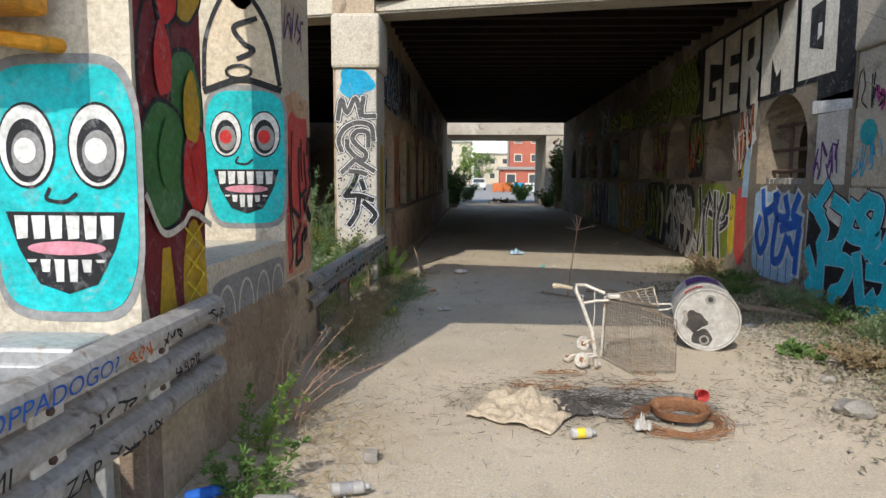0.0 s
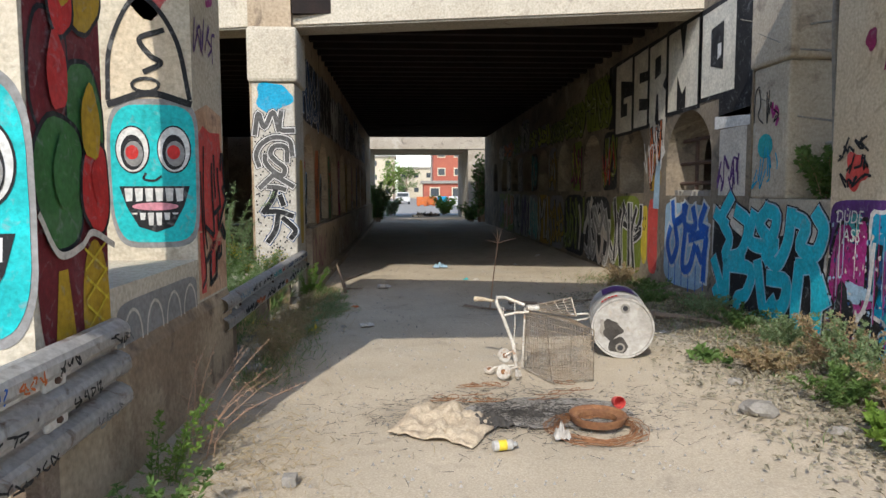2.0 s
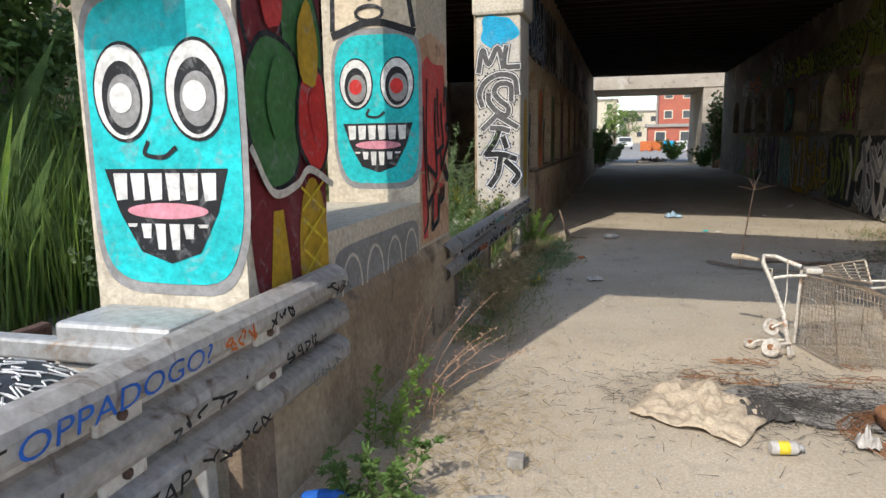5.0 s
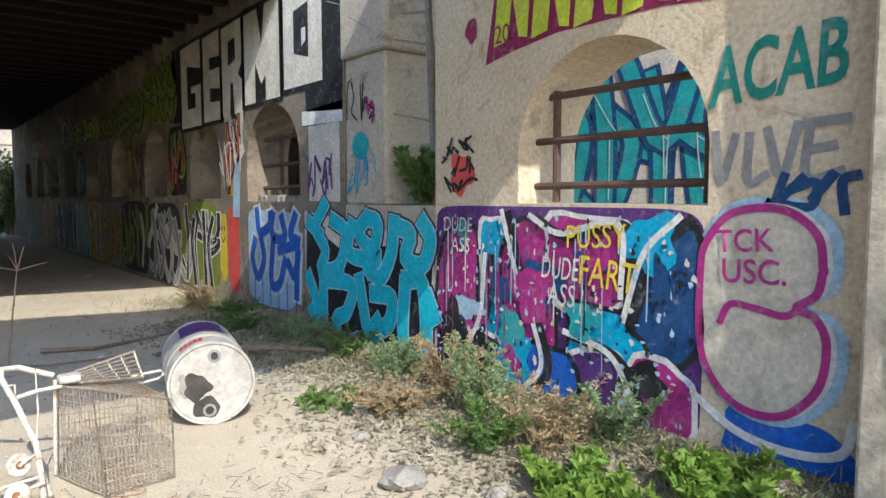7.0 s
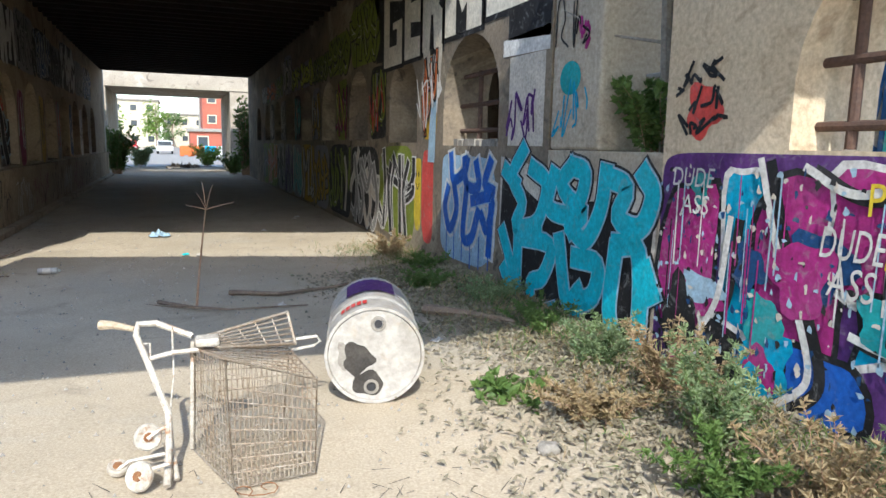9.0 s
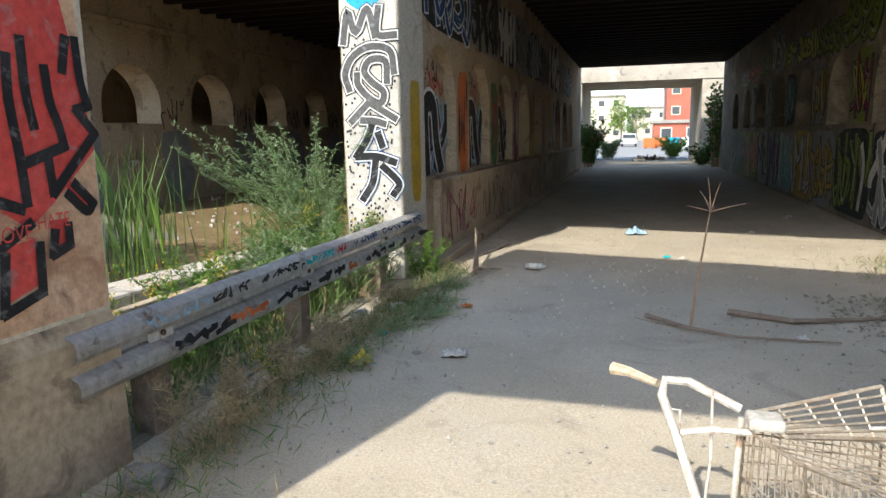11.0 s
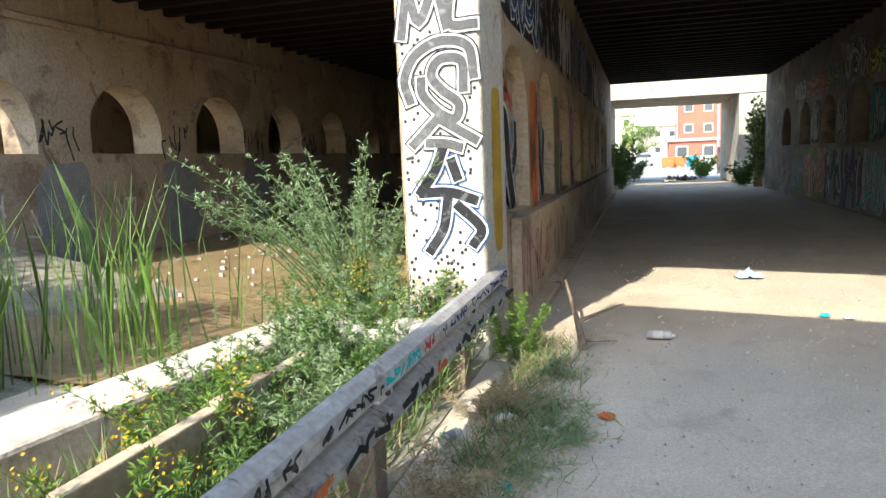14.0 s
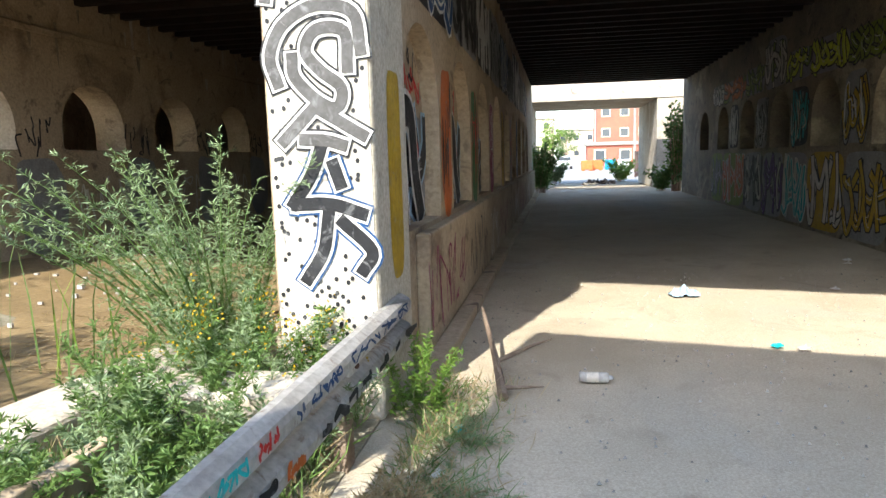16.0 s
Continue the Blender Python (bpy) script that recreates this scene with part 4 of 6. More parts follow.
# column letters, stacked down the face
sheet(F_COL, -1.735, 1.6, [oval(0, 0, 0.3, 1.35, 30, 14, 0.004)], P_PALE, 1)
sheet(F_COL, -1.735, 2.98, [oval(0, 0, 0.26, 0.22, 30, 2, 0.12, 4)], "cyan", 2)
rr = random.Random(9)
COLUMN_UPPER = (
    ((-2.01, 2.45), (-1.95, 2.75), (-1.87, 2.54), (-1.74, 2.77), (-1.66, 2.5)),
    ((-1.62, 2.77), (-1.64, 2.52), (-1.45, 2.5)),
    ((-1.96, 1.98), (-2, 2.14), (-1.91, 2.31), (-1.72, 2.4), (-1.51, 2.35), (-1.47, 2.14)),
    ((-1.55, 2.05), (-1.56, 2.25), (-1.72, 2.27), (-1.79, 2.16), (-1.71, 2.05), (-1.59, 1.95), (-1.62, 1.84), (-1.74, 1.89), (-1.86, 2.02), (-1.87, 2.13)),
    ((-1.74, 1.86), (-1.95, 1.66)),
    ((-1.75, 1.85), (-1.47, 1.68)),
    ((-1.83, 1.67), (-1.69, 1.66), (-1.59, 1.63)),
)
COLUMN_LOWER = (
    ((-1.72, 1.64), (-1.79, 1.47), (-1.91, 1.3)),
    ((-1.9, 1.3), (-1.68, 1.3), (-1.49, 1.24)),
    ((-1.66, 1.53), (-1.62, 1.41)),
    ((-1.7, 1.24), (-1.74, 1.03), (-1.85, 0.86)),
    ((-1.62, 1.2), (-1.45, 1.03), (-1.51, 0.91)),
)
sheet(F_COL, -1.735, 1.6, [oval(rr.uniform(-0.28, 0.28), rr.uniform(-1.2, 0.9), 0.013, 0.015, 8) for _ in range(170)], "black", 2, "painted_dots")
wild(F_COL, COLUMN_UPPER, P_GRAPH, "black", "white", 0.068, 3, 0.055)
wild(F_COL, COLUMN_LOWER, "black", "navy", "white", 0.075, 3.3, 0.055)

# ---- guard rails ----


def guardrail(x, y0, y1, ztop, waves, material, label, posts):
    """A corrugated steel rail along y facing +x, on timber-brown posts."""
    rail = thing("guardrail", label, "guardrail", (x - 0.06, (y0 + y1) / 2, 0))
    prof = []
    z = ztop
    for k in range(waves):
        prof += [(-0.085, z), (-0.055, z - 0.004), (-0.012, z - 0.03), (0.0, z - 0.055), (0.0, z - 0.095), (-0.02, z - 0.12), (-0.08, z - 0.14)]
        z -= 0.17
    prof.append((-0.075, z + 0.02))
    bm = bmesh.new()
    n = max(4, int((y1 - y0) / 0.25))
    rows = []
    for i in range(n + 1):
        y = y0 + (y1 - y0) * i / n
        wob = 0.012 * noise.noise(Vector((y * 1.3, x, 0)))
        rows.append([bm.verts.new((x + a + wob, y, b + wob * 0.7)) for a, b in prof])
    for a, b in zip(rows, rows[1:]):
        for k in range(len(prof) - 1):
            bm.faces.new((a[k], b[k], b[k + 1], a[k + 1]))
    bmesh.ops.solidify(bm, geom=bm.faces[:], thickness=0.006)
    part("beam", bm, material, rail)
    for y in posts:
        part("post", box(bmesh.new(), x - 0.24, x - 0.1, y - 0.07, y + 0.07, -0.03, ztop - 0.14, 0.008), M_BARK, rail, "dark timber post")
        for k in range(waves - 1):
            zc = ztop - 0.145 - 0.17 * k
            pl = part("splice_plate", box(bmesh.new(), x - 0.07, x - 0.045, y - 0.12, y + 0.06, zc - 0.035, zc + 0.035, 0.01), M_RAILW, rail)
            bm = bmesh.new()
            lathe(bm, [(0.016, 0), (0.016, 0.012), (0.008, 0.018)], Matrix.Translation((x - 0.045, y - 0.03, zc)) @ Matrix.Rotation(radians(90), 4, "Y"), 10)
            part("bolt", bm, M_IRON, pl)
    return rail


rail_a = guardrail(-1.27, 1.3, 3.85, 0.95, 3, M_RAILW, "pale weathered three-wave guard rail scrawled with marker tags", (1.55, 2.4, 3.2))
fa = Face(rail_a, "west", -1.265)


def on_rail(ob, rail):
    ob.matrix_parent_inverse = rail.matrix_basis.inverted()


for args in (("P.FART", 1.55, 0.835, 0.42, 0.06, "black"), ("OPPADOGO?", 2.0, 0.84, 0.72, 0.062, "blue"), ("TIMI", 1.9, 0.665, 0.2, 0.06, "black"), ("ZAP", 2.35, 0.495, 0.22, 0.06, "black")):
    on_rail(word(fa, *args, 1, 0.0, 0.2), rail_a)
for k, (y, z, w, col) in enumerate(((2.8, 0.84, 0.2, "orange"), (3.1, 0.84, 0.2, "black"), (3.6, 0.84, 0.25, "black"), (2.5, 0.67, 0.4, "black"), (3.2, 0.67, 0.3, "black"), (1.95, 0.49, 0.3, "purple"), (2.65, 0.495, 0.4, "black"), (3.4, 0.5, 0.3, "grey"))):
    on_rail(scrawl(fa, y, z - 0.005, w, 0.06, col, 700 + k, 0.01, 1, 6), rail_a)
rail_b = guardrail(-1.34, 6.08, 10.95, 0.69, 2, M_RAILW, "pale two-wave guard rail with paint and tags, ending at the column", (6.7, 8.3, 9.9))
fb = Face(rail_b, "west", -1.335)
for k, (y, w, col) in enumerate(((6.5, 0.5, "pale_blue"), (7.0, 0.4, "black"), (7.55, 0.55, "black"), (8.15, 0.45, "teal"), (8.68, 0.16, "red"), (9.0, 0.5, "navy"), (9.6, 1.2, "navy"))):
    on_rail(scrawl(fb, y, 0.605, w, 0.06, col, 720 + k, 0.014, 1, 8), rail_b)
    on_rail(scrawl(fb, y + 0.2, 0.435, w, 0.06, ("black", "orange", "black")[k % 3], 740 + k, 0.03, 1, 4), rail_b)

# ---- crash cushion behind the rail ----
cush = thing("crash_cushion", "black domed crash cushion in a galvanised frame covered with white tags", "crash cushion", (-1.9, 2.4, 0))
for y, z in ((1.15, 0.74), (2.02, 0.76), (2.88, 0.78)):
    part("crossbar", box(bmesh.new(), -2.5, -1.4, y, y + 0.08, z - 0.05, z + 0.03, 0.012), M_GALV, cush)
    for x in (-2.48, -1.5):
        part("leg", box(bmesh.new(), x, x + 0.07, y, y + 0.07, -0.03, z - 0.1, 0.008), M_GALV, cush)
part("side_rail", box(bmesh.new(), -2.62, -2.56, 0.9, 3.4, 0.3, 0.72, 0.02), M_IRON, cush, "dark steel side rail")
rr = random.Random(77)
for y in (1.6, 2.48):
    bm = bmesh.new()
    prof = [(0.46, 0.0), (0.46, 0.56)] + [(0.46 * math.cos(a), 0.56 + 0.3 * math.sin(a)) for a in (0.25, 0.5, 0.75, 1.0, 1.25)]
    lathe(bm, prof, Matrix.Translation((-2.0, y, -0.02)), 30)
    dome = part("dome", bm, M_RUB, cush, smooth=True)
    bm = bmesh.new()
    for k in range(46):
        a0, r0 = rr.uniform(0, 6.28), rr.uniform(0.14, 0.38)
        pts = []
        for s in range(6):
            a = a0 + 0.09 * s
            r = min(0.42, max(0.08, r0 + rr.uniform(-0.05, 0.05)))
            pts.append((-2.0 + r * math.cos(a), y + r * math.sin(a), -0.02 + 0.56 + 0.3 * math.sqrt(max(0, 1 - (r / 0.46) ** 2)) + 0.002))
        tube(bm, pts, 0.004, None, 4)
    part("tag_scribble", bm, P["white"], dome)
part("junction_box", box(bmesh.new(), -2.05, -1.55, 2.9, 3.2, 0.7, 0.88, 0.02), M_GALV, cush, "galvanised end box")
nose = part("nose_panel", box(bmesh.new(), -2.6, -1.3, 0.98, 1.06, 0.2, 0.86, 0.02), M_RUB, cush, "black nose panel with white letters")
fn = Face(cush, "west", -1.297)
part("nose_wrap", box(bmesh.new(), -1.36, -1.298, 1.0, 1.3, 0.4, 0.9, 0.02), M_RUB, cush, "black plastic wrap with white paint")
on_rail(scrawl(fn, 1.05, 0.5, 0.3, 0.3, "white", 760, 0.04, 1, 3), cush)

# ---- yellow signal box on the pier ----
sig = thing("signal_box", "yellow traffic signal head bolted to the pier", "signal", (-2.06, 3.1, 2.15))
part("housing", box(bmesh.new(), -2.2, -1.72, 2.8, 3.14, 2.26, 2.74, 0.03), M_YEL, sig)
bm = bmesh.new()
lathe(bm, [(0.16, 0), (0.2, 0.02), (0.2, 0.1), (0.18, 0.1), (0.15, 0.04)], Matrix.Translation((-1.96, 2.81, 2.54)) @ Matrix.Rotation(radians(90), 4, "X"), 28)
part("lens_hood", bm, M_GALV, sig, "dull glass lens in a round hood")
bm = bmesh.new()
tube(bm, [(-2.0, 3.0, 2.31), (-2.0, 3.0, 2.2), (-1.9, 3.02, 2.16), (-1.76, 3.1, 2.15), (-1.74, 3.23, 2.16)], 0.035, None, 10)
part("bracket", bm, M_YEL, sig)
bm = bmesh.new()
lathe(bm, [(0.06, 0), (0.06, 0.05), (0.035, 0.07), (0.035, 0.12)], Matrix.Translation((-2.0, 3.0, 2.15)), 16)
part("knuckle", bm, M_YEL, sig)

# ---- drum ----
drum = thing("oil_drum", "white steel drum lying on its side with scorched lid", "drum", (2.25, 6.85, 0))
D = Matrix.Translation((2.24, 6.5, 0.292)) @ Matrix.Rotation(radians(-14), 4, "Z") @ Matrix.Rotation(radians(-90), 4, "X")
bm = bmesh.new()
prof = [(0.27, 0.014), (0.276, 0.0), (0.292, 0.0), (0.294, 0.012), (0.284, 0.022)]
for h in (0.3, 0.58):
    prof += [(0.284, h - 0.03), (0.292, h - 0.012), (0.292, h + 0.012), (0.284, h + 0.03)]
prof += [(0.284, 0.86), (0.293, 0.872), (0.292, 0.885), (0.27, 0.885)]
rings = lathe(bm, prof, D, 48)
part("shell", bm, M_WHITE, drum, smooth=False)
bm = bmesh.new()
lathe(bm, [(0.268, 0.009), (0.268, 0.013)], D, 48)
lid = part("lid", bm, M_WHITE, drum)
for dx, dy in ((0.02, 0.19), (-0.02, -0.19)):
    bm = bmesh.new()
    Q = D @ Matrix.Translation((dx, -dy, 0.012)) @ Matrix.Rotation(radians(180), 4, "X")
    lathe(bm, [(0.045, 0), (0.045, 0.012), (0.03, 0.014), (0.028, 0.002)], Q, 20)
    bung = part("bung", bm, M_STONE, lid)
    bm = bmesh.new()
    lathe(bm, [(0.024, 0), (0.024, 0.006)], Q @ Matrix.Translation((0, 0, 0.006)), 16)
    part("plug", bm, M_RUB, bung)


def drum_mark(polys, z, mtl, label):
    bm = bmesh.new()
    for i, q in enumerate(polys):
        bm.faces.new([bm.verts.new(D @ Vector((a, -b, z - 0.0001 * i))) for a, b in q])
    bmesh.ops.triangulate(bm, faces=bm.faces)
    part("scorch_mark", bm, mtl, lid, label)


drum_mark([oval(-0.1, -0.02, 0.09, 0.1, 30, 1.6, 0.18, 3), oval(-0.04, -0.17, 0.09, 0.075, 24, 2, 0.1, 5)], 0.006, M_CHAR, "black scorch stain")
drum_mark([oval(-0.17, 0.0, 0.05, 0.08, 20, 2, 0.2, 8)], 0.007, M_STONE, "brown stain")
bm = bmesh.new()
for k in range(7):
    a0 = radians(235 + 9 * k)
    for h in (0.45, 0.62):
        v = [bm.verts.new(D @ Vector((0.2945 * math.cos(a), 0.2945 * math.sin(a), z))) for a, z in ((a0, h), (a0 + 0.17, h + 0.02), (a0 + 0.17, h + 0.2), (a0, h + 0.17))]
        bm.faces.new(v)
part("paint_smear", bm, P["purple"], drum, "violet paint smear")
bm = bmesh.new()
for k in range(5):
    a0 = radians(228 + 7 * k)
    v = [bm.verts.new(D @ Vector((0.2935 * math.cos(a), 0.2935 * math.sin(a), z))) for a, z in ((a0, 0.12), (a0 + 0.09, 0.12), (a0 + 0.09, 0.2), (a0, 0.2))]
    bm.faces.new(v)
part("paint_tag", bm, P["red"], drum, "red paint tag")

# ---- shopping cart ----
cart = thing("shopping_cart", "rusty wire shopping cart tipped over on bare ground", "shopping cart", (1.5, 6.0, 0))


def wire_panel(name, a, b, c, d, nu, nv, r=0.0024):
    """A wire grid between four corners."""
    a, b, c, d = (Vector(p) for p in (a, b, c, d))
    bm = bmesh.new()
    for i in range(nu + 1):
        t = i / nu
        p, q = a.lerp(b, t), d.lerp(c, t)
        tube(bm, [p, p.lerp(q, 0.5) + Vector((0, 0, -0.006)), q], r if 0 < i < nu else r * 1.9, None, 4)
    for j in range(nv + 1):
        t = j / nv
        tube(bm, [a.lerp(d, t), b.lerp(c, t)], r * 1.15 if 0 < j < nv else r * 1.9, None, 4)
    part(name, bm, M_WIRE, cart)


A0, A1, A2, A3 = (1.38, 5.7, 0.02), (1.23, 6.14, 0.02), (1.25, 6.16, 0.53), (1.37, 5.9, 0.54)      # rear gate
B0, B1, B2, B3 = (1.74, 5.73, 0.02), (1.66, 6.2, 0.03), (1.74, 6.45, 0.4), (1.78, 5.88, 0.41)      # nose
wire_panel("basket_side", A0, B0, B3, A3, 18, 9)
wire_panel("basket_side", A1, B1, B2, A2, 16, 9)
wire_panel("basket_floor", A0, B0, B1, A1, 16, 6)
wire_panel("basket_top", A3, B3, B2, A2, 12, 7)
wire_panel("basket_nose", B0, B1, B2, B3, 7, 9)
wire_panel("rear_gate", A0, A1, A2, A3, 11, 13)
wire_panel("child_seat", (1.27, 6.22, 0.56), (1.74, 6.5, 0.59), (1.77, 6.42, 0.43), (1.36, 6.1, 0.54), 5, 6, 0.0045)
def cart_tube(name, pts, r, material=M_TUBE, label="", r1=None):
    bm = bmesh.new()
    tube(bm, pts, r, r1, 8)
    part(name, bm, material, cart, label)


cart_tube("side_tube", [(1.24, 6.2, 0.58), (1.08, 6.26, 0.64), (1.0, 6.25, 0.645), (0.99, 6.22, 0.6), (1.04, 6.15, 0.48), (1.12, 6.08, 0.25), (1.12, 5.95, 0.14), (1.11, 5.79, 0.03)], 0.016)
cart_tube("side_tube", [(1.12, 6.1, 0.26), (1.13, 6.0, 0.12), (1.15, 5.86, 0.02)], 0.013)
cart_tube("cross_tube", [(1.05, 6.15, 0.5), (1.15, 6.15, 0.52), (1.27, 6.13, 0.53)], 0.012)
cart_tube("frame_stay", [(1.15, 6.2, 0.63), (1.15, 6.17, 0.4), (1.13, 6.12, 0.26)], 0.005)
cart_tube("frame_stay", [(1.0, 6.2, 0.56), (1.05, 6.2, 0.56), (1.05, 6.2, 0.42)], 0.005)
cart_tube("nose_loop", [(1.72, 6.5, 0.43), (1.9, 6.5, 0.44), (1.92, 6.5, 0.41), (1.88, 6.49, 0.39), (1.74, 6.47, 0.38)], 0.009)
cart_tube("rear_post", [(1.22, 6.17, 0.02), (1.23, 6.17, 0.3), (1.24, 6.18, 0.56)], 0.011)
cart_tube("handle_grip", [(0.82, 6.46, 0.6), (0.88, 6.42, 0.605), (0.98, 6.33, 0.6)], 0.026, M_CLOTH, "worn pale plastic grip", 0.014)
part("handle_bracket", box(bmesh.new(), 1.25, 1.36, 6.1, 6.2, 0.545, 0.585, 0.012), M_TUBE, cart)
for x, y, z, tx, ty, r in ((1.03, 6.02, 0.17, 80, 20, 0.062), (1.0, 5.83, 0.075, 62, -35, 0.066), (0.9, 6.02, 0.04, 20, 10, 0.045)):
    Q = Matrix.Translation((x, y, z)) @ Matrix.Rotation(radians(tx), 4, "X") @ Matrix.Rotation(radians(ty), 4, "Y")
    bm = bmesh.new()
    lathe(bm, [(r * 0.5, -0.012), (r * 0.9, -0.016), (r, -0.008), (r, 0.008), (r * 0.9, 0.016), (r * 0.5, 0.012)], Q, 22)
    wh = part("caster", bm, M_TUBE, cart)
    bm = bmesh.new()
    lathe(bm, [(0.02, -0.02), (0.026, 0), (0.02, 0.02)], Q, 12)
    part("hub", bm, M_RUST, wh)
    bm = bmesh.new()
    tube(bm, [(x, y - 0.02, z), (x + 0.05, y - 0.01, z + 0.03), (1.12, y, z + 0.04)], 0.01, None, 6)
    part("fork", bm, M_TUBE, wh)

# ---- burnt patch: wheel rim, cloth, cans ----
rim = thing("wheel_rim", "rusty steel wheel rim on a ring of burnt tyre wire", "wheel rim", (1.55, 4.72, 0.0))
bm = bmesh.new()
lathe(bm, [(0.13, 0.03), (0.165, 0.035), (0.18, 0.055), (0.192, 0.056), (0.19, 0.04), (0.175, 0.0), (0.13, 0.0), (0.13, 0.03)], Matrix.Translation((1.47, 4.68, 0.035)), 40, False)
part("rim_ring", bm, M_RUST, rim)
bm = bmesh.new()
rr = random.Random(4)
for k in range(26):
    r = rr.uniform(0.2, 0.36)
    ph = rr.uniform(0, 6.28)
    tube(bm, [(1.44 + (r + 0.015 * math.sin(7 * a + ph)) * math.cos(a + ph) * 1.05, 4.58 + r * math.sin(a + ph), 0.012 + 0.02 * abs(math.sin(3 * a + ph))) for a in (0.35 * s for s in range(rr.randint(9, 17)))], 0.003, None, 3)
part("tyre_wire", bm, M_RUST, rim, "tangled rusty wire")
for k in range(16):
    cx, cy = 0.35 + 1.15 * rr.random(), 5.15 + 0.5 * rr.random()
    r, ph = rr.uniform(0.035, 0.07), rr.uniform(0, 6)
    bm = bmesh.new()
    tube(bm, [(cx + 0.012 * s + r * math.cos(0.7 * s + ph), cy + r * 0.7 * math.sin(0.7 * s + ph), 0.02 + 0.02 * abs(math.sin(0.35 * s))) for s in range(16)], 0.0028, None, 4)
    tagged(part("coil_spring", bm, M_RUST), "small rusty mattress spring on the burnt ground", "spring", "burnt springs")
burn = bmesh.new()
for k in range(2200):
    a, r = rr.uniform(0, 6.28), abs(rr.gauss(0, 0.6))
    x, y = 1.0 + r * math.cos(a) * 1.25, 4.95 + r * math.sin(a) * 0.62
    L, d = rr.uniform(0.02, 0.12), rr.uniform(0, 6.28)
    q = Vector((x, y, 0.012 + rr.uniform(0, 0.012)))
    e = Vector((math.cos(d), math.sin(d), rr.uniform(-0.05, 0.15)))
    tube(burn, [q, q + e * L], 0.0022, 0.001, 3)
tagged(part("burnt_debris", burn, M_CHAR), "scattered charred twigs and ash on the ground", "debris", kind="stuff")
bm = bmesh.new()
bmesh.ops.create_circle(bm, segments=60, radius=1, cap_ends=True, matrix=Matrix.Translation((1.2, 4.95, 0.016)) @ Matrix.Diagonal((0.62, 0.34, 1, 1)))
for q in bm.verts:
    k = 1 + 0.35 * noise.noise(q.co * 4)
    q.co.x, q.co.y = 1.2 + (q.co.x - 1.2) * k, 4.95 + (q.co.y - 4.95) * k
tagged(part("ash_stain", bm, M_STONE), "grey ash stain on the sandy ground", "stain", kind="stuff")


def crumple(name, x, y, lx, ly, h, material, label, cat, seed, turn=0.0, res=34):
    bm = bmesh.new()
    bmesh.ops.create_grid(bm, x_segments=res, y_segments=res, size=0.5)
    for q in bm.verts:
        p = q.co.copy()
        a = math.atan2(p.y, p.x)
        rad = 1 - 0.28 * noise.noise(Vector((math.cos(a) * 1.5, math.sin(a) * 1.5, seed)))
        fold = abs(noise.noise(Vector((p.x * 5, p.y * 3, seed)))) + 0.5 * abs(noise.noise(Vector((p.x * 11, p.y * 7, seed))))
        edge = max(0.0, 1 - max(abs(p.x), abs(p.y)) * 2) ** 0.4
        q.co = Vector((p.x * lx * rad, p.y * ly * rad, 0.016 + h * fold * (0.3 + edge)))
    bm.transform(Matrix.Translation((x, y, 0)) @ Matrix.Rotation(turn, 4, "Z"))
    bmesh.ops.solidify(bm, geom=bm.faces[:], thickness=0.004)
    return tagged(part(name, bm, material, smooth=True), label, cat)


crumple("old_rag", 0.45, 4.74, 0.6, 0.62, 0.11, M_CLOTH, "crumpled dusty beige cloth beside a burnt patch", "rag", 3.3, -0.5)
crumple("burnt_rag", 0.74, 4.78, 0.22, 0.3, 0.09, M_CHAR, "charred black rag end on the ground", "rag", 5.1, 0.3, 18)
crumple("paper_wrapper", -0.28, 8.2, 0.16, 0.12, 0.05, P["cream"], "crumpled pale wrapper on the road", "litter", 6.1, 0.3, 14)
crumple("yellow_bag", -0.85, 7.9, 0.13, 0.14, 0.1, P["yellow"], "crumpled yellow plastic bag by the weeds", "litter", 7.7, 0.2, 14)
crumple("blue_bag", 0.93, 14.25, 0.3, 0.2, 0.14, P["pale_blue"], "blue and white crumpled bag on the road", "litter", 8.2, 0.2, 16)


def can(x, y, r, L, turn, band, label, name="spray_can", group=""):
    c = thing(name, label, "can", (x, y, 0), group)
    m = Matrix.Translation((x, y, r + 0.012)) @ Matrix.Rotation(turn, 4, "Z") @ Matrix.Rotation(radians(90), 4, "Y")
    bm = bmesh.new()
    lathe(bm, [(r * 0.8, -L / 2), (r, -L / 2 + 0.006), (r, L / 2 - 0.012), (r * 0.72, L / 2)], m, 20)
    part("can_body", bm, M_WHITE, c)
    bm = bmesh.new()
    lathe(bm, [(r * 1.01, -L * 0.25), (r * 1.01, L * 0.15)], m, 20)
    part("label_band", bm, P[band], c, "printed label band")
    bm = bmesh.new()
    lathe(bm, [(r * 0.45, L / 2), (r * 0.45, L / 2 + 0.02), (r * 0.2, L / 2 + 0.03)], m, 12)
    part("nozzle", bm, M_GALV, c)


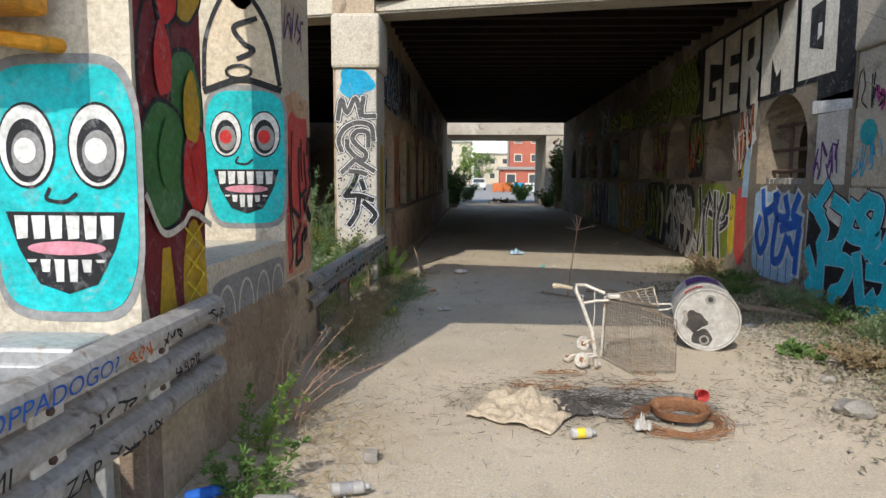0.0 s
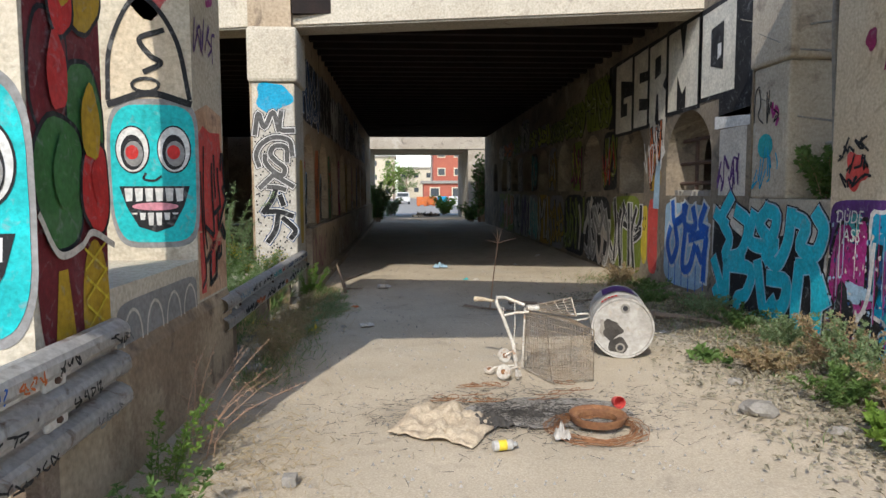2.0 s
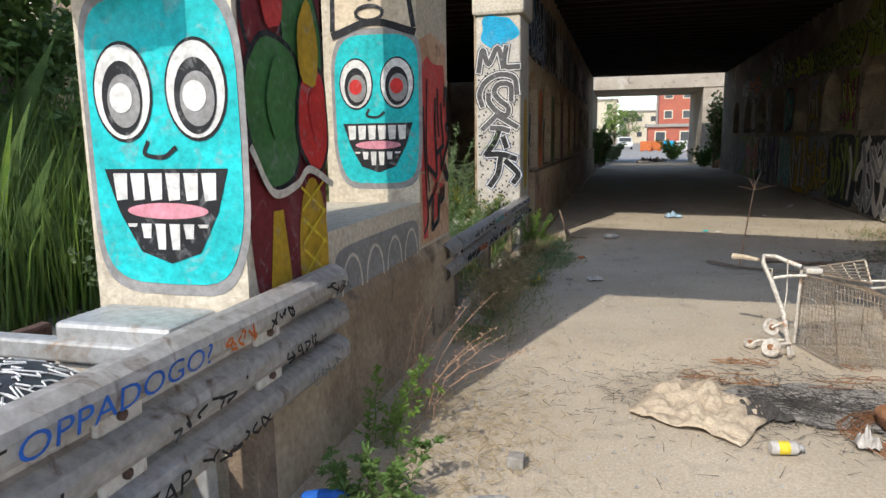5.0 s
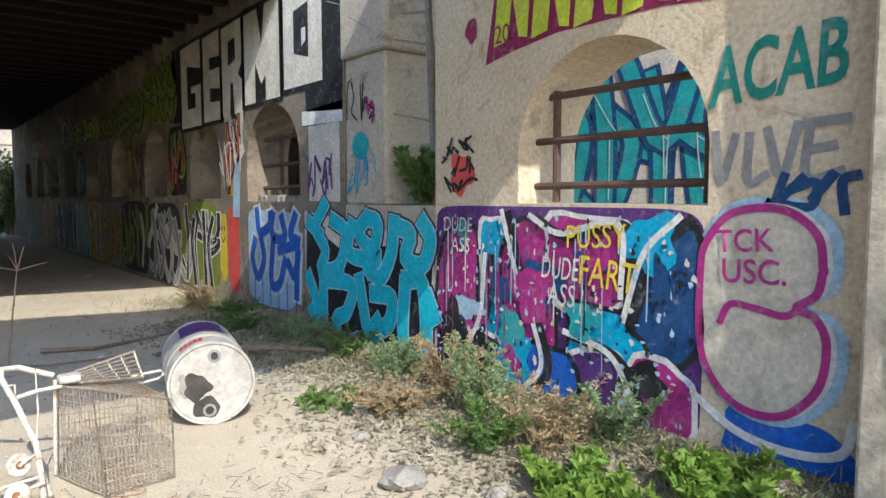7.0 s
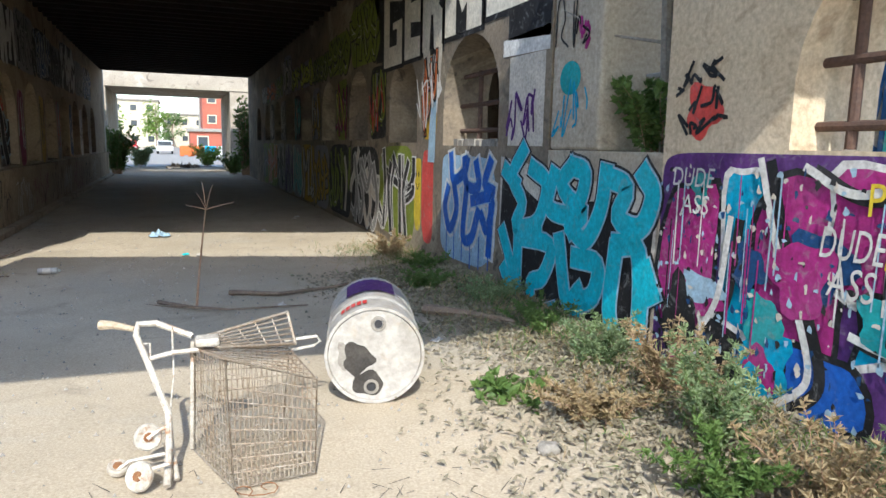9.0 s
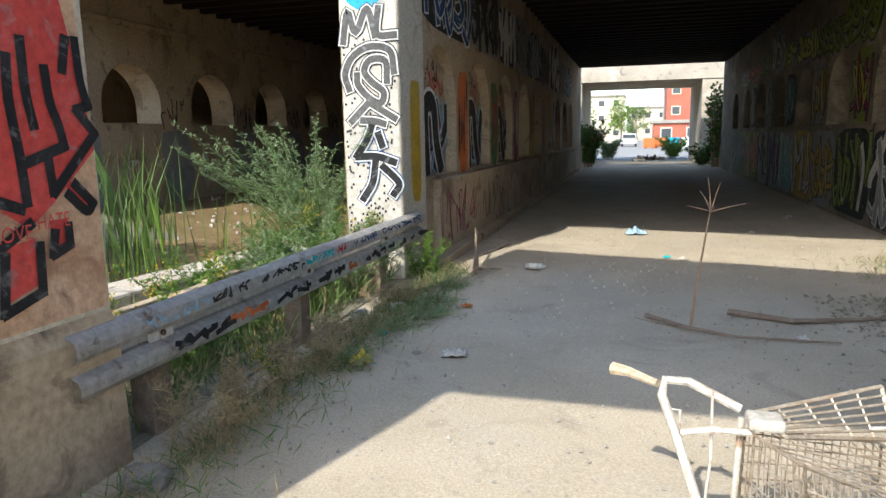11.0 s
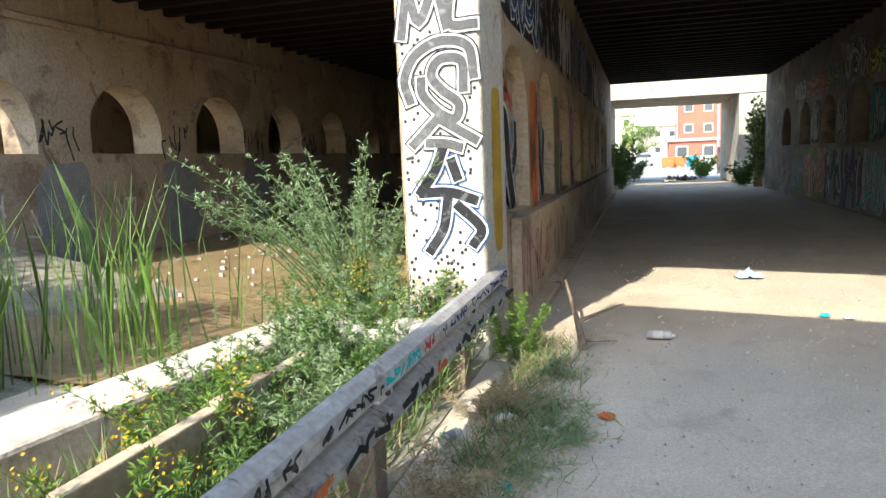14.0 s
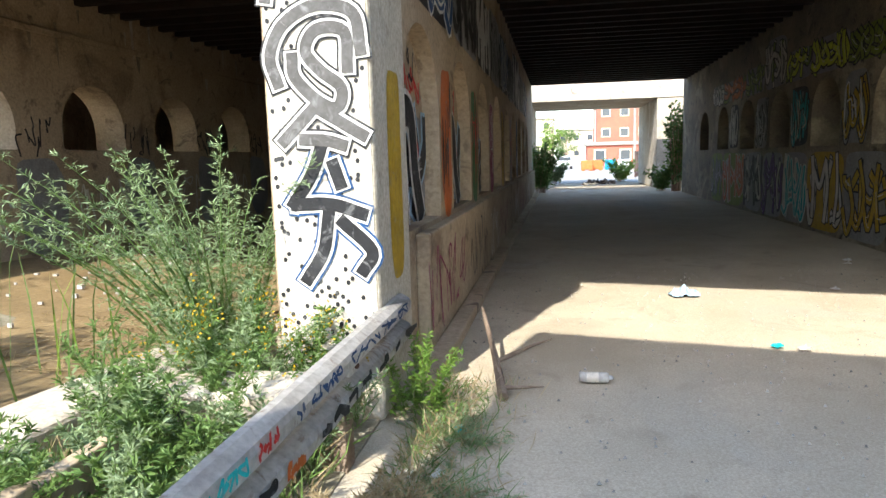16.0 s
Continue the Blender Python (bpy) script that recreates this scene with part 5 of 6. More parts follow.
can(0.76, 4.27, 0.032, 0.13, 0.2, "yellow", "dented white can with a yellow label beside a rag")
can(-0.52, 3.45, 0.033, 0.17, 0.3, "grey", "white spray can lying on the dirt")
can(-0.17, 11.3, 0.035, 0.2, 0.0, "cream", "white spray can with a pale label on the road")
can(-1.1, 9.3, 0.03, 0.14, 0.5, "cream", "white can lying by the guard rail")
can(-1.32, 9.0, 0.03, 0.15, 1.2, "grey", "grey can under the guard rail")
cup = thing("paper_cup", "red paper cup lying beside the rusty rim", "cup", (1.72, 5.03, 0))
bm = bmesh.new()
lathe(bm, [(0.032, -0.05), (0.045, 0.05), (0.042, 0.05), (0.03, -0.045)], Matrix.Translation((1.72, 5.03, 0.055)) @ Matrix.Rotation(radians(80), 4, "X"), 20)
part("cup_wall", bm, P["salmon"], cup)
crumple("foil_ball", 1.17, 4.44, 0.11, 0.1, 0.12, M_WHITE, "crumpled white paper ball beside the rim", "litter", 9.4, 0, 12)
jug = thing("plastic_jug", "white translucent plastic jug in the weeds", "jug", (-0.75, 3.0, 0))
bm = box(bmesh.new(), -0.87, -0.65, 2.93, 3.08, 0.01, 0.2, 0.035)
part("jug_body", bm, M_WHITE, jug, smooth=True)
bm = bmesh.new()
lathe(bm, [(0.03, 0), (0.03, 0.03), (0.024, 0.035)], Matrix.Translation((-0.86, 3.0, 0.1)) @ Matrix.Rotation(radians(-90), 4, "Y"), 16)
part("jug_neck", bm, M_WHITE, jug)
bot = thing("water_bottle", "blue-labelled plastic bottle under the guard rail", "bottle", (-1.2, 3.35, 0))
bm = bmesh.new()
lathe(bm, [(0.03, -0.1), (0.033, -0.09), (0.033, 0.05), (0.014, 0.09), (0.014, 0.11)], Matrix.Translation((-1.2, 3.35, 0.045)) @ Matrix.Rotation(radians(75), 4, "Y"), 16)
part("bottle_body", bm, P["blue"], bot)
brick = tagged(part("brick_fragment", box(bmesh.new(), -0.51, -0.43, 3.84, 3.92, 0.0, 0.06, 0.008), M_STONE), "small dark block on the sand", "block")


def stone(x, y, s, seed, label="grey rough stone on the dirt"):
    bm = bmesh.new()
    bmesh.ops.create_icosphere(bm, subdivisions=2, radius=1)
    for q in bm.verts:
        k = 1 + 0.35 * noise.noise(q.co * 1.3 + Vector((seed, 0, 0)))
        q.co = Vector((x + q.co.x * s * k, y + q.co.y * s * 0.8 * k, s * 0.3 + q.co.z * s * 0.45 * k))
    return tagged(part("stone", bm, M_STONE), label, "stone", "loose stones")


for k, (x, y, s) in enumerate(((2.7, 4.84, 0.14), (-1.15, 6.2, 0.12), (-0.55, 8.2, 0.035), (2.9, 5.6, 0.07), (3.3, 5.0, 0.09), (3.0, 4.4, 0.08), (3.5, 6.4, 0.06), (-1.05, 7.3, 0.06), (3.2, 9.3, 0.08), (4.0, 9.0, 0.1))):
    stone(x, y, s, k * 3.1)
gravel = bmesh.new()
rr = random.Random(21)
for k in range(2600):
    x, y = rr.uniform(-1.3, 4.2), 3.0 + 13 * rr.random() ** 1.6
    s = rr.uniform(0.004, 0.014)
    v = [gravel.verts.new((x + s * a, y + s * b, 0.01 + s * c)) for a, b, c in ((-1, -0.6, -0.6), (1, -0.5, -0.6), (0.1, 1, -0.6), (0.1, 0.1, 0.8))]
    for f in ((0, 1, 3), (1, 2, 3), (2, 0, 3)):
        gravel.faces.new([v[i] for i in f])
tagged(part("gravel", gravel, M_STONE), "loose pebbles and grit on the roadway", "gravel", kind="stuff")

# ---- plants ----


def weed(name, x, y, z0, height, stems, spread, leaf_len, leaf_w, per, leafm, stemm, label, seed, lean=(0, 0), flower=None, tip=1.0):
    """A clump: bending stems set with many small leaves, denser towards the tips, and optional flower heads."""
    random.seed(seed)
    t = thing(name, label, "plant", (x, y, z0))
    bs, bl, bf = bmesh.new(), bmesh.new(), bmesh.new()
    for _ in range(stems):
        a, k = random.uniform(0, 6.28), random.uniform(0.55, 1.0)
        out = Vector((math.cos(a), math.sin(a), 0)) * spread * random.uniform(0.2, 1) + Vector((lean[0], lean[1], 0))
        base = Vector((x, y, z0 - 0.03)) + Vector((math.cos(a), math.sin(a), 0)) * random.uniform(0, 0.12) * (1 + spread)
        pts = [base + out * (s / 5) ** 1.7 + Vector((0, 0, height * k * (s / 5) * (1 - 0.18 * s / 5))) + Vector((random.uniform(-1, 1), random.uniform(-1, 1), 0)) * 0.012 for s in range(6)]
        tube(bs, pts, 0.005 * max(0.5, height), 0.0015, 4)
        for i in range(per):
            s = random.uniform(0.12, 1) ** tip * 5
            j = min(4, int(s))
            p = pts[j].lerp(pts[j + 1], s - j)
            d = Vector((random.uniform(-1, 1), random.uniform(-1, 1), random.uniform(-0.2, 0.9)))
            if random.random() < 0.45:
                q = p + d.normalized() * random.uniform(0.03, 0.16) * height * (1.1 - s / 5.5)
                tube(bs, [p, q], 0.0016, 0.0008, 3)
                for _k in range(4):
                    leaf(bl, p.lerp(q, random.uniform(0.3, 1)), d + Vector((random.uniform(-1, 1), random.uniform(-1, 1), random.uniform(-0.6, 0.6))), leaf_len * random.uniform(0.5, 1), leaf_w, 0.1)
            else:
                leaf(bl, p, d, leaf_len * random.uniform(0.6, 1.1), leaf_w, 0.12)
        if flower:
            p = pts[-1]
            for _k in range(26):
                q = p + Vector((random.gauss(0, 0.05), random.gauss(0, 0.05), random.gauss(-0.03, 0.045)))
                leaf(bf, q, Vector((random.uniform(-1, 1), random.uniform(-1, 1), random.uniform(0, 1))), 0.02, 0.014, 0.1)
    part("stem_growth", bs, stemm, t)
    part("foliage", bl, leafm, t)
    if flower:
        part("flower_plume", bf, flower, t, "yellow flower plumes")
    else:
        bf.free()
    return t


G, S = M_GREEN, M_TWIG
weed("mugwort", -2.65, 10.9, 0.0, 2.15, 50, 1.15, 0.055, 0.009, 120, M_SAGE, M_GREEN, "tall silvery green mugwort beside the column", 1, (-0.25, -0.1))
weed("mugwort", -2.3, 10.35, 0.0, 1.15, 26, 0.65, 0.055, 0.01, 80, M_SAGE, M_GREEN, "silvery green mugwort in front of the column", 2)
weed("goldenrod", -2.2, 10.2, 0.1, 1.0, 12, 0.4, 0.07, 0.014, 40, G, G, "goldenrod in yellow flower beside the column", 3, flower=M_GOLD)
weed("goldenrod", -1.75, 10.2, 0.0, 0.95, 14, 0.32, 0.07, 0.015, 44, G, G, "goldenrod with few yellow heads at the column foot", 4, flower=M_GOLD)
weed("goldenrod", -2.45, 8.3, 0.1, 0.7, 10, 0.4, 0.06, 0.014, 36, M_LIME, G, "goldenrod in yellow flower behind the rail", 5, flower=M_GOLD)
weed("goldenrod", -2.15, 7.5, 0.0, 0.75, 10, 0.4, 0.06, 0.014, 36, M_LIME, G, "goldenrod in yellow flower behind the rail", 15, flower=M_GOLD)
weed("weed", -1.95, 9.1, 0.0, 0.7, 22, 0.45, 0.07, 0.016, 40, G, G, "green weeds behind the guard rail", 6)
weed("weed", -2.4, 9.3, 0.1, 0.8, 22, 0.45, 0.06, 0.014, 44, M_SAGE, G, "feathery green weeds behind the guard rail", 7)
weed("weed", -2.0, 8.2, 0.0, 0.6, 20, 0.4, 0.07, 0.016, 36, G, G, "green weeds behind the guard rail", 8)
weed("weed", -1.8, 7.6, 0.0, 0.55, 16, 0.35, 0.07, 0.015, 34, G, G, "green weeds behind the guard rail", 9)
weed("goldenrod", -1.2, 7.5, 0.0, 0.3, 5, 0.12, 0.04, 0.01, 20, M_LIME, G, "small goldenrod sprig in front of the rail", 10, flower=M_GOLD)
weed("weed", -1.25, 10.6, 0.0, 0.7, 14, 0.22, 0.06, 0.012, 34, M_LIME, G, "light green weeds at the column foot", 11)
weed("dry_brush", -1.12, 4.4, 0.0, 0.85, 12, 0.42, 0.016, 0.004, 46, M_TWIG, M_TWIG, "dry reddish brown brush beside the rail", 12, (0.3, 0.12))
weed("weed", -1.12, 3.9, 0.0, 0.6, 8, 0.22, 0.045, 0.014, 34, M_LIME, G, "leafy green weed at the rail end", 13, (0.12, 0.05))
weed("weed", -1.0, 3.45, 0.0, 0.35, 12, 0.2, 0.06, 0.02, 24, G, G, "low green weed by the rail", 14)
for k, (x, y) in enumerate(((-1.15, 6.6), (-1.2, 7.1), (-1.15, 7.7), (-1.2, 8.3), (-1.2, 9.4))):
    weed("dry_weed", x, y, 0.0, 0.5 - 0.04 * k, 18, 0.25, 0.08, 0.006, 26, M_STRAW, M_STRAW, "dry straw-coloured weeds along the rail", 20 + k, (0.08, 0))
for k, (x, y, h, m_, lab) in enumerate(((3.7, 5.3, 0.75, M_SAGE, "tall seeding weeds against the painted wall"), (3.95, 5.9, 0.6, M_STRAW, "dry seeding weeds against the wall"), (3.6, 4.6, 0.6, M_STRAW, "dry weeds on the leaf-strewn bank"),
                                         (3.95, 4.4, 0.6, M_SAGE, "grey-green weeds against the painted wall"), (3.85, 6.6, 0.5, M_SAGE, "grey-green weeds at the wall foot"), (3.9, 7.5, 0.35, G, "low weeds at the wall foot"), (3.3, 5.8, 0.3, M_STRAW, "dry low weeds on the bank"),
                                         (3.3, 4.9, 0.35, G, "low green weeds on the bank"), (3.2, 4.1, 0.22, M_LIME, "leafy bright green weeds by the path"), (3.7, 3.5, 0.35, M_LIME, "broad-leaved green weeds by the wall"),
                                         (3.9, 11.6, 0.4, M_STRAW, "dry weeds at the wall foot"), (3.6, 9.3, 0.3, G, "low green weeds at the wall foot"), (3.9, 8.4, 0.35, M_SAGE, "grey-green weeds at the wall foot"), (3.95, 10.3, 0.3, G, "low green weeds at the wall foot"))):
    weed("weed", x, y, 0.05, h, 22, 0.3, 0.05 if m_ is not M_LIME else 0.09, 0.014 if m_ is not M_LIME else 0.045, 40, m_, M_TWIG if m_ is M_STRAW else G, lab, 40 + k)
weed("weed", 3.1, 6.3, 0.0, 0.16, 14, 0.26, 0.1, 0.05, 10, G, G, "flat rosette of green leaves by the drum", 60)
weed("ivy_bush", 4.62, 7.05, 1.5, 0.75, 26, 0.28, 0.08, 0.05, 44, G, S, "green bush growing on the parapet", 61, (-0.1, 0))

for k, (x, y, h) in enumerate(((-2.1, 9.6, 0.9), (-1.75, 9.7, 0.75), (-2.6, 9.9, 1.0), (-1.9, 8.7, 0.7), (-2.6, 8.8, 0.75))):
    weed("mugwort", x, y, 0.0, h, 26, 0.45, 0.055, 0.01, 70, M_SAGE if k % 2 else G, G, "feathery green mugwort behind the guard rail", 170 + k)
for k, (x, y) in enumerate(((-1.0, 8.8), (-0.95, 9.6), (-1.0, 10.3), (-1.0, 7.9), (-0.8, 9.2))):
    weed("low_weed", x, y, 0.0, 0.14, 34, 0.34, 0.06, 0.006, 26, M_SAGE, M_STRAW, "low mat of grey-green weeds beside the rail", 180 + k)

# thin tree in the gap and the bare sapling on the road
tree = thing("slender_tree", "thin bare grey tree trunk growing in the gap beside the wall", "tree", (4.6, 7.0, 1.5))
bm = bmesh.new()
tube(bm, [(4.6, 6.95, 1.45), (4.58, 7.0, 2.4), (4.5, 6.95, 3.2), (4.55, 7.05, 4.3), (4.6, 7.0, 5.4)], 0.045, 0.025, 8)
part("trunk", bm, M_STONE, tree)
for k, (z, dx, dy) in enumerate(((2.3, -0.2, 0.9), (2.6, -0.15, -0.4), (3.0, -0.3, 0.8), (3.3, -0.2, 1.4), (3.5, -0.3, -0.6))):
    bm = bmesh.new()
    tube(bm, [(4.55, 7.0, z), (4.5 + dx * 0.5, 7 + dy * 0.5, z + 0.1), (4.45 + dx, 7 + dy, z + 0.35)], 0.014, 0.004, 5)
    part("branch", bm, M_STONE, tree)
sap = thing("bare_sapling", "leafless twig sapling standing in the road", "sapling", (1.34, 9.3, 0))
bm = bmesh.new()
tube(bm, [(1.33, 9.3, -0.02), (1.36, 9.3, 0.3), (1.41, 9.3, 0.7), (1.44, 9.3, 0.95)], 0.012, 0.005, 5)
part("stem", bm, M_TWIG, sap)
for dx, dz in ((-0.17, 0.04), (0.24, 0.06), (-0.03, 0.25), (0.06, 0.22), (-0.08, 0.15)):
    bm = bmesh.new()
    tube(bm, [(1.44, 9.3, 0.9), (1.44 + dx * 0.6, 9.28, 0.9 + dz * 0.7), (1.44 + dx, 9.3, 0.9 + dz)], 0.006, 0.002, 4)
    part("twig", bm, M_TWIG, sap)


def fallen(pts, r, label, side=()):
    b = thing("fallen_branch", label, "branch", pts[0])
    bm = bmesh.new()
    tube(bm, pts, r, r * 0.35, 7)
    part("limb", bm, M_BARK, b)
    for s in side:
        bm = bmesh.new()
        tube(bm, s, r * 0.6, r * 0.15, 5)
        part("side_twig", bm, M_BARK, b)


fallen([(1.0, 9.5, 0.02), (1.3, 9.15, 0.03), (1.6, 9.0, 0.025), (2.3, 9.0, 0.02)], 0.02, "thin fallen branch across the road", [[(1.3, 9.15, 0.03), (1.1, 9.1, 0.06), (0.9, 9.3, 0.05)]])
fallen([(1.65, 9.7, 0.03), (2.1, 9.5, 0.03), (2.6, 9.65, 0.03), (3.1, 9.9, 0.03)], 0.028, "crooked fallen branch on the road", [[(2.1, 9.5, 0.03), (2.2, 9.3, 0.1)]])
fallen([(-0.75, 10.9, 0.03), (-0.85, 11.4, 0.16), (-1.0, 12.0, 0.36)], 0.035, "broken forked branch beside the kerb", [[(-0.83, 11.3, 0.14), (-0.6, 11.5, 0.2), (-0.45, 11.45, 0.27)], [(-0.78, 11.0, 0.06), (-0.5, 11.1, 0.04)]])
fallen([(3.2, 8.3, 0.08), (3.5, 8.0, 0.09), (3.75, 7.6, 0.1)], 0.05, "weathered log at the wall foot")

# leaf litter and dry stalks
random.seed(8)
lit, gr, dr = bmesh.new(), bmesh.new(), bmesh.new()
for k in range(17000):
    y = 3.0 + 7.5 * random.random()
    w = 1.0 + 0.35 * noise.noise(Vector((y * 0.8, 3, 0)))
    x = 4.27 - abs(random.gauss(0, 0.68)) * w
    if x < 2.2:
        continue
    z = 0.018 + max(0, x - 2.9) * 0.06
    leaf(lit, Vector((x, y, z + random.uniform(0, 0.015))), Vector((random.uniform(-1, 1), random.uniform(-1, 1), random.uniform(-0.1, 0.35))), random.uniform(0.03, 0.08), random.uniform(0.015, 0.035), 0.2)
for k in range(10000):
    side = random.random() < 0.35
    if side:
        x, y = -1.2 + abs(random.gauss(0, 0.22)), random.uniform(5.6, 11.2)
    else:
        x, y = 4.25 - abs(random.gauss(0, 0.5)), random.uniform(3.2, 12.5)
    z = 0.01 + max(0, x - 2.9) * 0.06 * (y < 9.5)
    leaf(gr if random.random() < 0.5 else dr, Vector((x, y, z)), Vector((random.uniform(-1, 1), random.uniform(-1, 1), random.uniform(0.1, 1.3))), random.uniform(0.05, 0.2), 0.007, 0.15)
for k in range(1500):
    x, y = random.gauss(-0.85, 0.3), random.gauss(4.1, 0.6)
    leaf(dr, Vector((x, y, 0.012)), Vector((random.uniform(-1, 1), random.uniform(-1, 1), random.uniform(0, 0.4))), random.uniform(0.04, 0.14), 0.005, 0.1)
for k in range(5200):
    x, y = random.uniform(-2.95, -1.5), random.uniform(5.6, 10.5)
    leaf(gr if random.random() < 0.7 else dr, Vector((x, y, 0.01)), Vector((random.uniform(-1, 1), random.uniform(-1, 1), random.uniform(0.5, 2.2))), random.uniform(0.1, 0.38), 0.011, 0.15)
tagged(part("leaf_litter", lit, M_LITTER), "dry fallen leaves along the wall foot", "leaf litter", kind="stuff")
tagged(part("grass", gr, M_GREEN), "sparse green grass along the edges of the road", "grass", kind="stuff")
tagged(part("dry_grass", dr, M_STRAW), "dry straw grass along the edges of the road", "grass", kind="stuff")

# reeds and tall grass on the bank
reed, reed2 = bmesh.new(), bmesh.new()
for k in range(15000):
    if k % 100 == 0:
        x, y = random.gauss(-4.6, 0.5), random.gauss(10.2, 0.5)
        hh = 1.45
    else:
        y = random.uniform(-3, 9.3)
        x = -4.7 - abs(random.gauss(0, 2.0))
        hh = 1.2 + 0.9 * min(1, (-4.5 - x) / 2)
    h = hh * random.uniform(0.5, 1.15)
    p = Vector((x, y, -0.03 + max(0, -4.8 - x) * 0.22))
    b = Vector((random.uniform(-1, 1), random.uniform(-1, 1), 0)) * h * 0.3
    s = Vector((random.uniform(-1, 1), random.uniform(-1, 1), 0)).normalized() * 0.008
    bm = reed if random.random() < 0.75 else reed2
    v = [bm.verts.new(q) for q in (p - s, p + s, p + b * 0.3 + Vector((0, 0, h * 0.6)) + s * 0.8, p + b + Vector((0, 0, h)), p + b * 0.3 + Vector((0, 0, h * 0.6)) - s * 0.8)]
    bm.faces.new(v)
tagged(part("reeds", reed, M_GREEN), "tall green reeds on the bank", "reeds", kind="stuff")
tagged(part("reed_tops", reed2, M_LIME), "light green grass blades on the bank", "grass", kind="stuff")
bm = bmesh.new()
bmesh.ops.create_grid(bm, x_segments=30, y_segments=40, size=0.5, matrix=Matrix.Translation((-10.6, 2.0, 0)) @ Matrix.Diagonal((12, 21, 1, 1)))
for q in bm.verts:
    q.co.z = max(0, -4.8 - q.co.x) * 0.22 + 0.1 * noise.noise(q.co * 0.7) - 0.1
bank = tagged(part("ground_bank", bm, M_LITTER, smooth=True), "sloping earth bank under reeds", "ground", kind="structure")


def tree_of(x, y, h, crown, n, seed, label, leafm, lf=0.13, trunk_r=0.14, low=0.35, z0=0.0):
    """A tapered trunk, limbs, and a crown of leaf clumps with gaps."""
    random.seed(seed)
    t = thing("tree", label, "tree", (x, y, z0))
    bm = bmesh.new()
    tube(bm, [(x, y, z0 - 0.2), (x + 0.1, y, z0 + h * 0.3), (x - 0.08, y + 0.1, z0 + h * 0.6), (x, y, z0 + h * 0.9)], trunk_r, trunk_r * 0.3, 9)
    part("trunk", bm, M_BARK, t)
    bl = bmesh.new()
    for k in range(16):
        a, e = random.uniform(0, 6.28), random.uniform(low, 0.95)
        r = crown * random.uniform(0.45, 1.0) * (1.15 - 0.5 * e)
        tip = Vector((x + r * math.cos(a), y + r * math.sin(a), z0 + h * e + random.uniform(0, 0.5)))
        root = Vector((x, y, z0 + h * e * 0.75))
        bm = bmesh.new()
        tube(bm, [root, root.lerp(tip, 0.5) + Vector((0, 0, 0.15)), tip], trunk_r * 0.3, 0.01, 5)
        part("limb", bm, M_BARK, t)
        for _ in range(n // 16):
            q = root.lerp(tip, random.uniform(0.35, 1.1)) + Vector((random.gauss(0, 1), random.gauss(0, 1), random.gauss(0, 0.7))) * crown * 0.17
            leaf(bl, q, Vector((random.uniform(-1, 1), random.uniform(-1, 1), random.uniform(-0.7, 0.5))), lf * random.uniform(0.6, 1.2), lf * 0.6, 0.15)
    part("crown", bl, leafm, t)


for k, (x, y, h, c) in enumerate(((-6.9, 7.2, 3.6, 1.6), (-7.6, 4.6, 5.0, 2.2), (-8.2, 1.6, 5.5, 2.4), (-10.8, 5.8, 6.5, 2.8), (-11, 1.0, 6.5, 3.0), (-7.0, -2.5, 5.0, 2.3))):
    tree_of(x, y, h, c, 7000, 80 + k, "leafy green tree on the bank beside the viaduct", M_DARKG if k % 2 else M_GREEN, 0.18, 0.1, 0.1, max(0, -4.8 - x) * 0.2)
tree_of(3.3, -2.6, 7.0, 2.2, 2200, 95, "leafy tree that shades the path", M_GREEN, 0.14, 0.14, 0.55)
weed("white_aster", -4.2, 5.8, 0.0, 1.15, 12, 0.4, 0.06, 0.03, 44, M_SAGE, G, "tall pale-flowered weed on the bank edge", 99)
weed("mugwort", -3.9, 7.0, 0.0, 1.2, 12, 0.4, 0.06, 0.02, 50, M_SAGE, G, "tall grey-green weed on the bank edge", 98)
weed("weed", -4.6, 3.9, 0.0, 0.5, 24, 0.6, 0.12, 0.02, 20, M_LIME, G, "bright green grass clump on the bank edge", 97)
weed("weed", -2.9, 7.2, 0.0, 1.0, 16, 0.4, 0.1, 0.012, 40, M_LIME, G, "feathery green weeds beside the pier", 96)

# ---- ditch beside the column ----
bm = bmesh.new()
bmesh.ops.create_grid(bm, x_segments=30, y_segments=30, size=0.5, matrix=Matrix.Translation((-5.8, 14.0, 0.0)) @ Matrix.Diagonal((5.0, 9.0, 1, 1)))
for q in bm.verts:
    q.co.z = 0.02 + 0.24 * min(1.0, max(0.0, (-4.4 - q.co.x) / 3.4)) + 0.06 * noise.noise(q.co * 0.8) + 0.02 * noise.noise(q.co * 3)
tagged(part("ground_mud", bm, M_MUD, smooth=True), "wet brown mud in the ditch", "ground", kind="structure")
bm = box(bmesh.new(), -3.5, -3.0, 5.5, 11.8, -0.02, 0.28, 0.03)
bm.transform(Matrix.Translation((-3.3, 9, 0)) @ Matrix.Rotation(radians(-8), 4, "Z") @ Matrix.Translation((3.3, -9, 0)))
tagged(part("kerb", bm, M_CONC), "pale concrete kerb along the ditch", "kerb", kind="structure")
blk = tagged(part("concrete_block", box(bmesh.new(), -2.55, -1.75, 9.75, 10.15, -0.02, 0.42, 0.02), M_CONC), "grey concrete block with black letters behind the rail", "block")
word(Face(blk, "south", 9.75), "Set", -2.4, 0.12, 0.5, 0.22, "black", 1, 0.02)
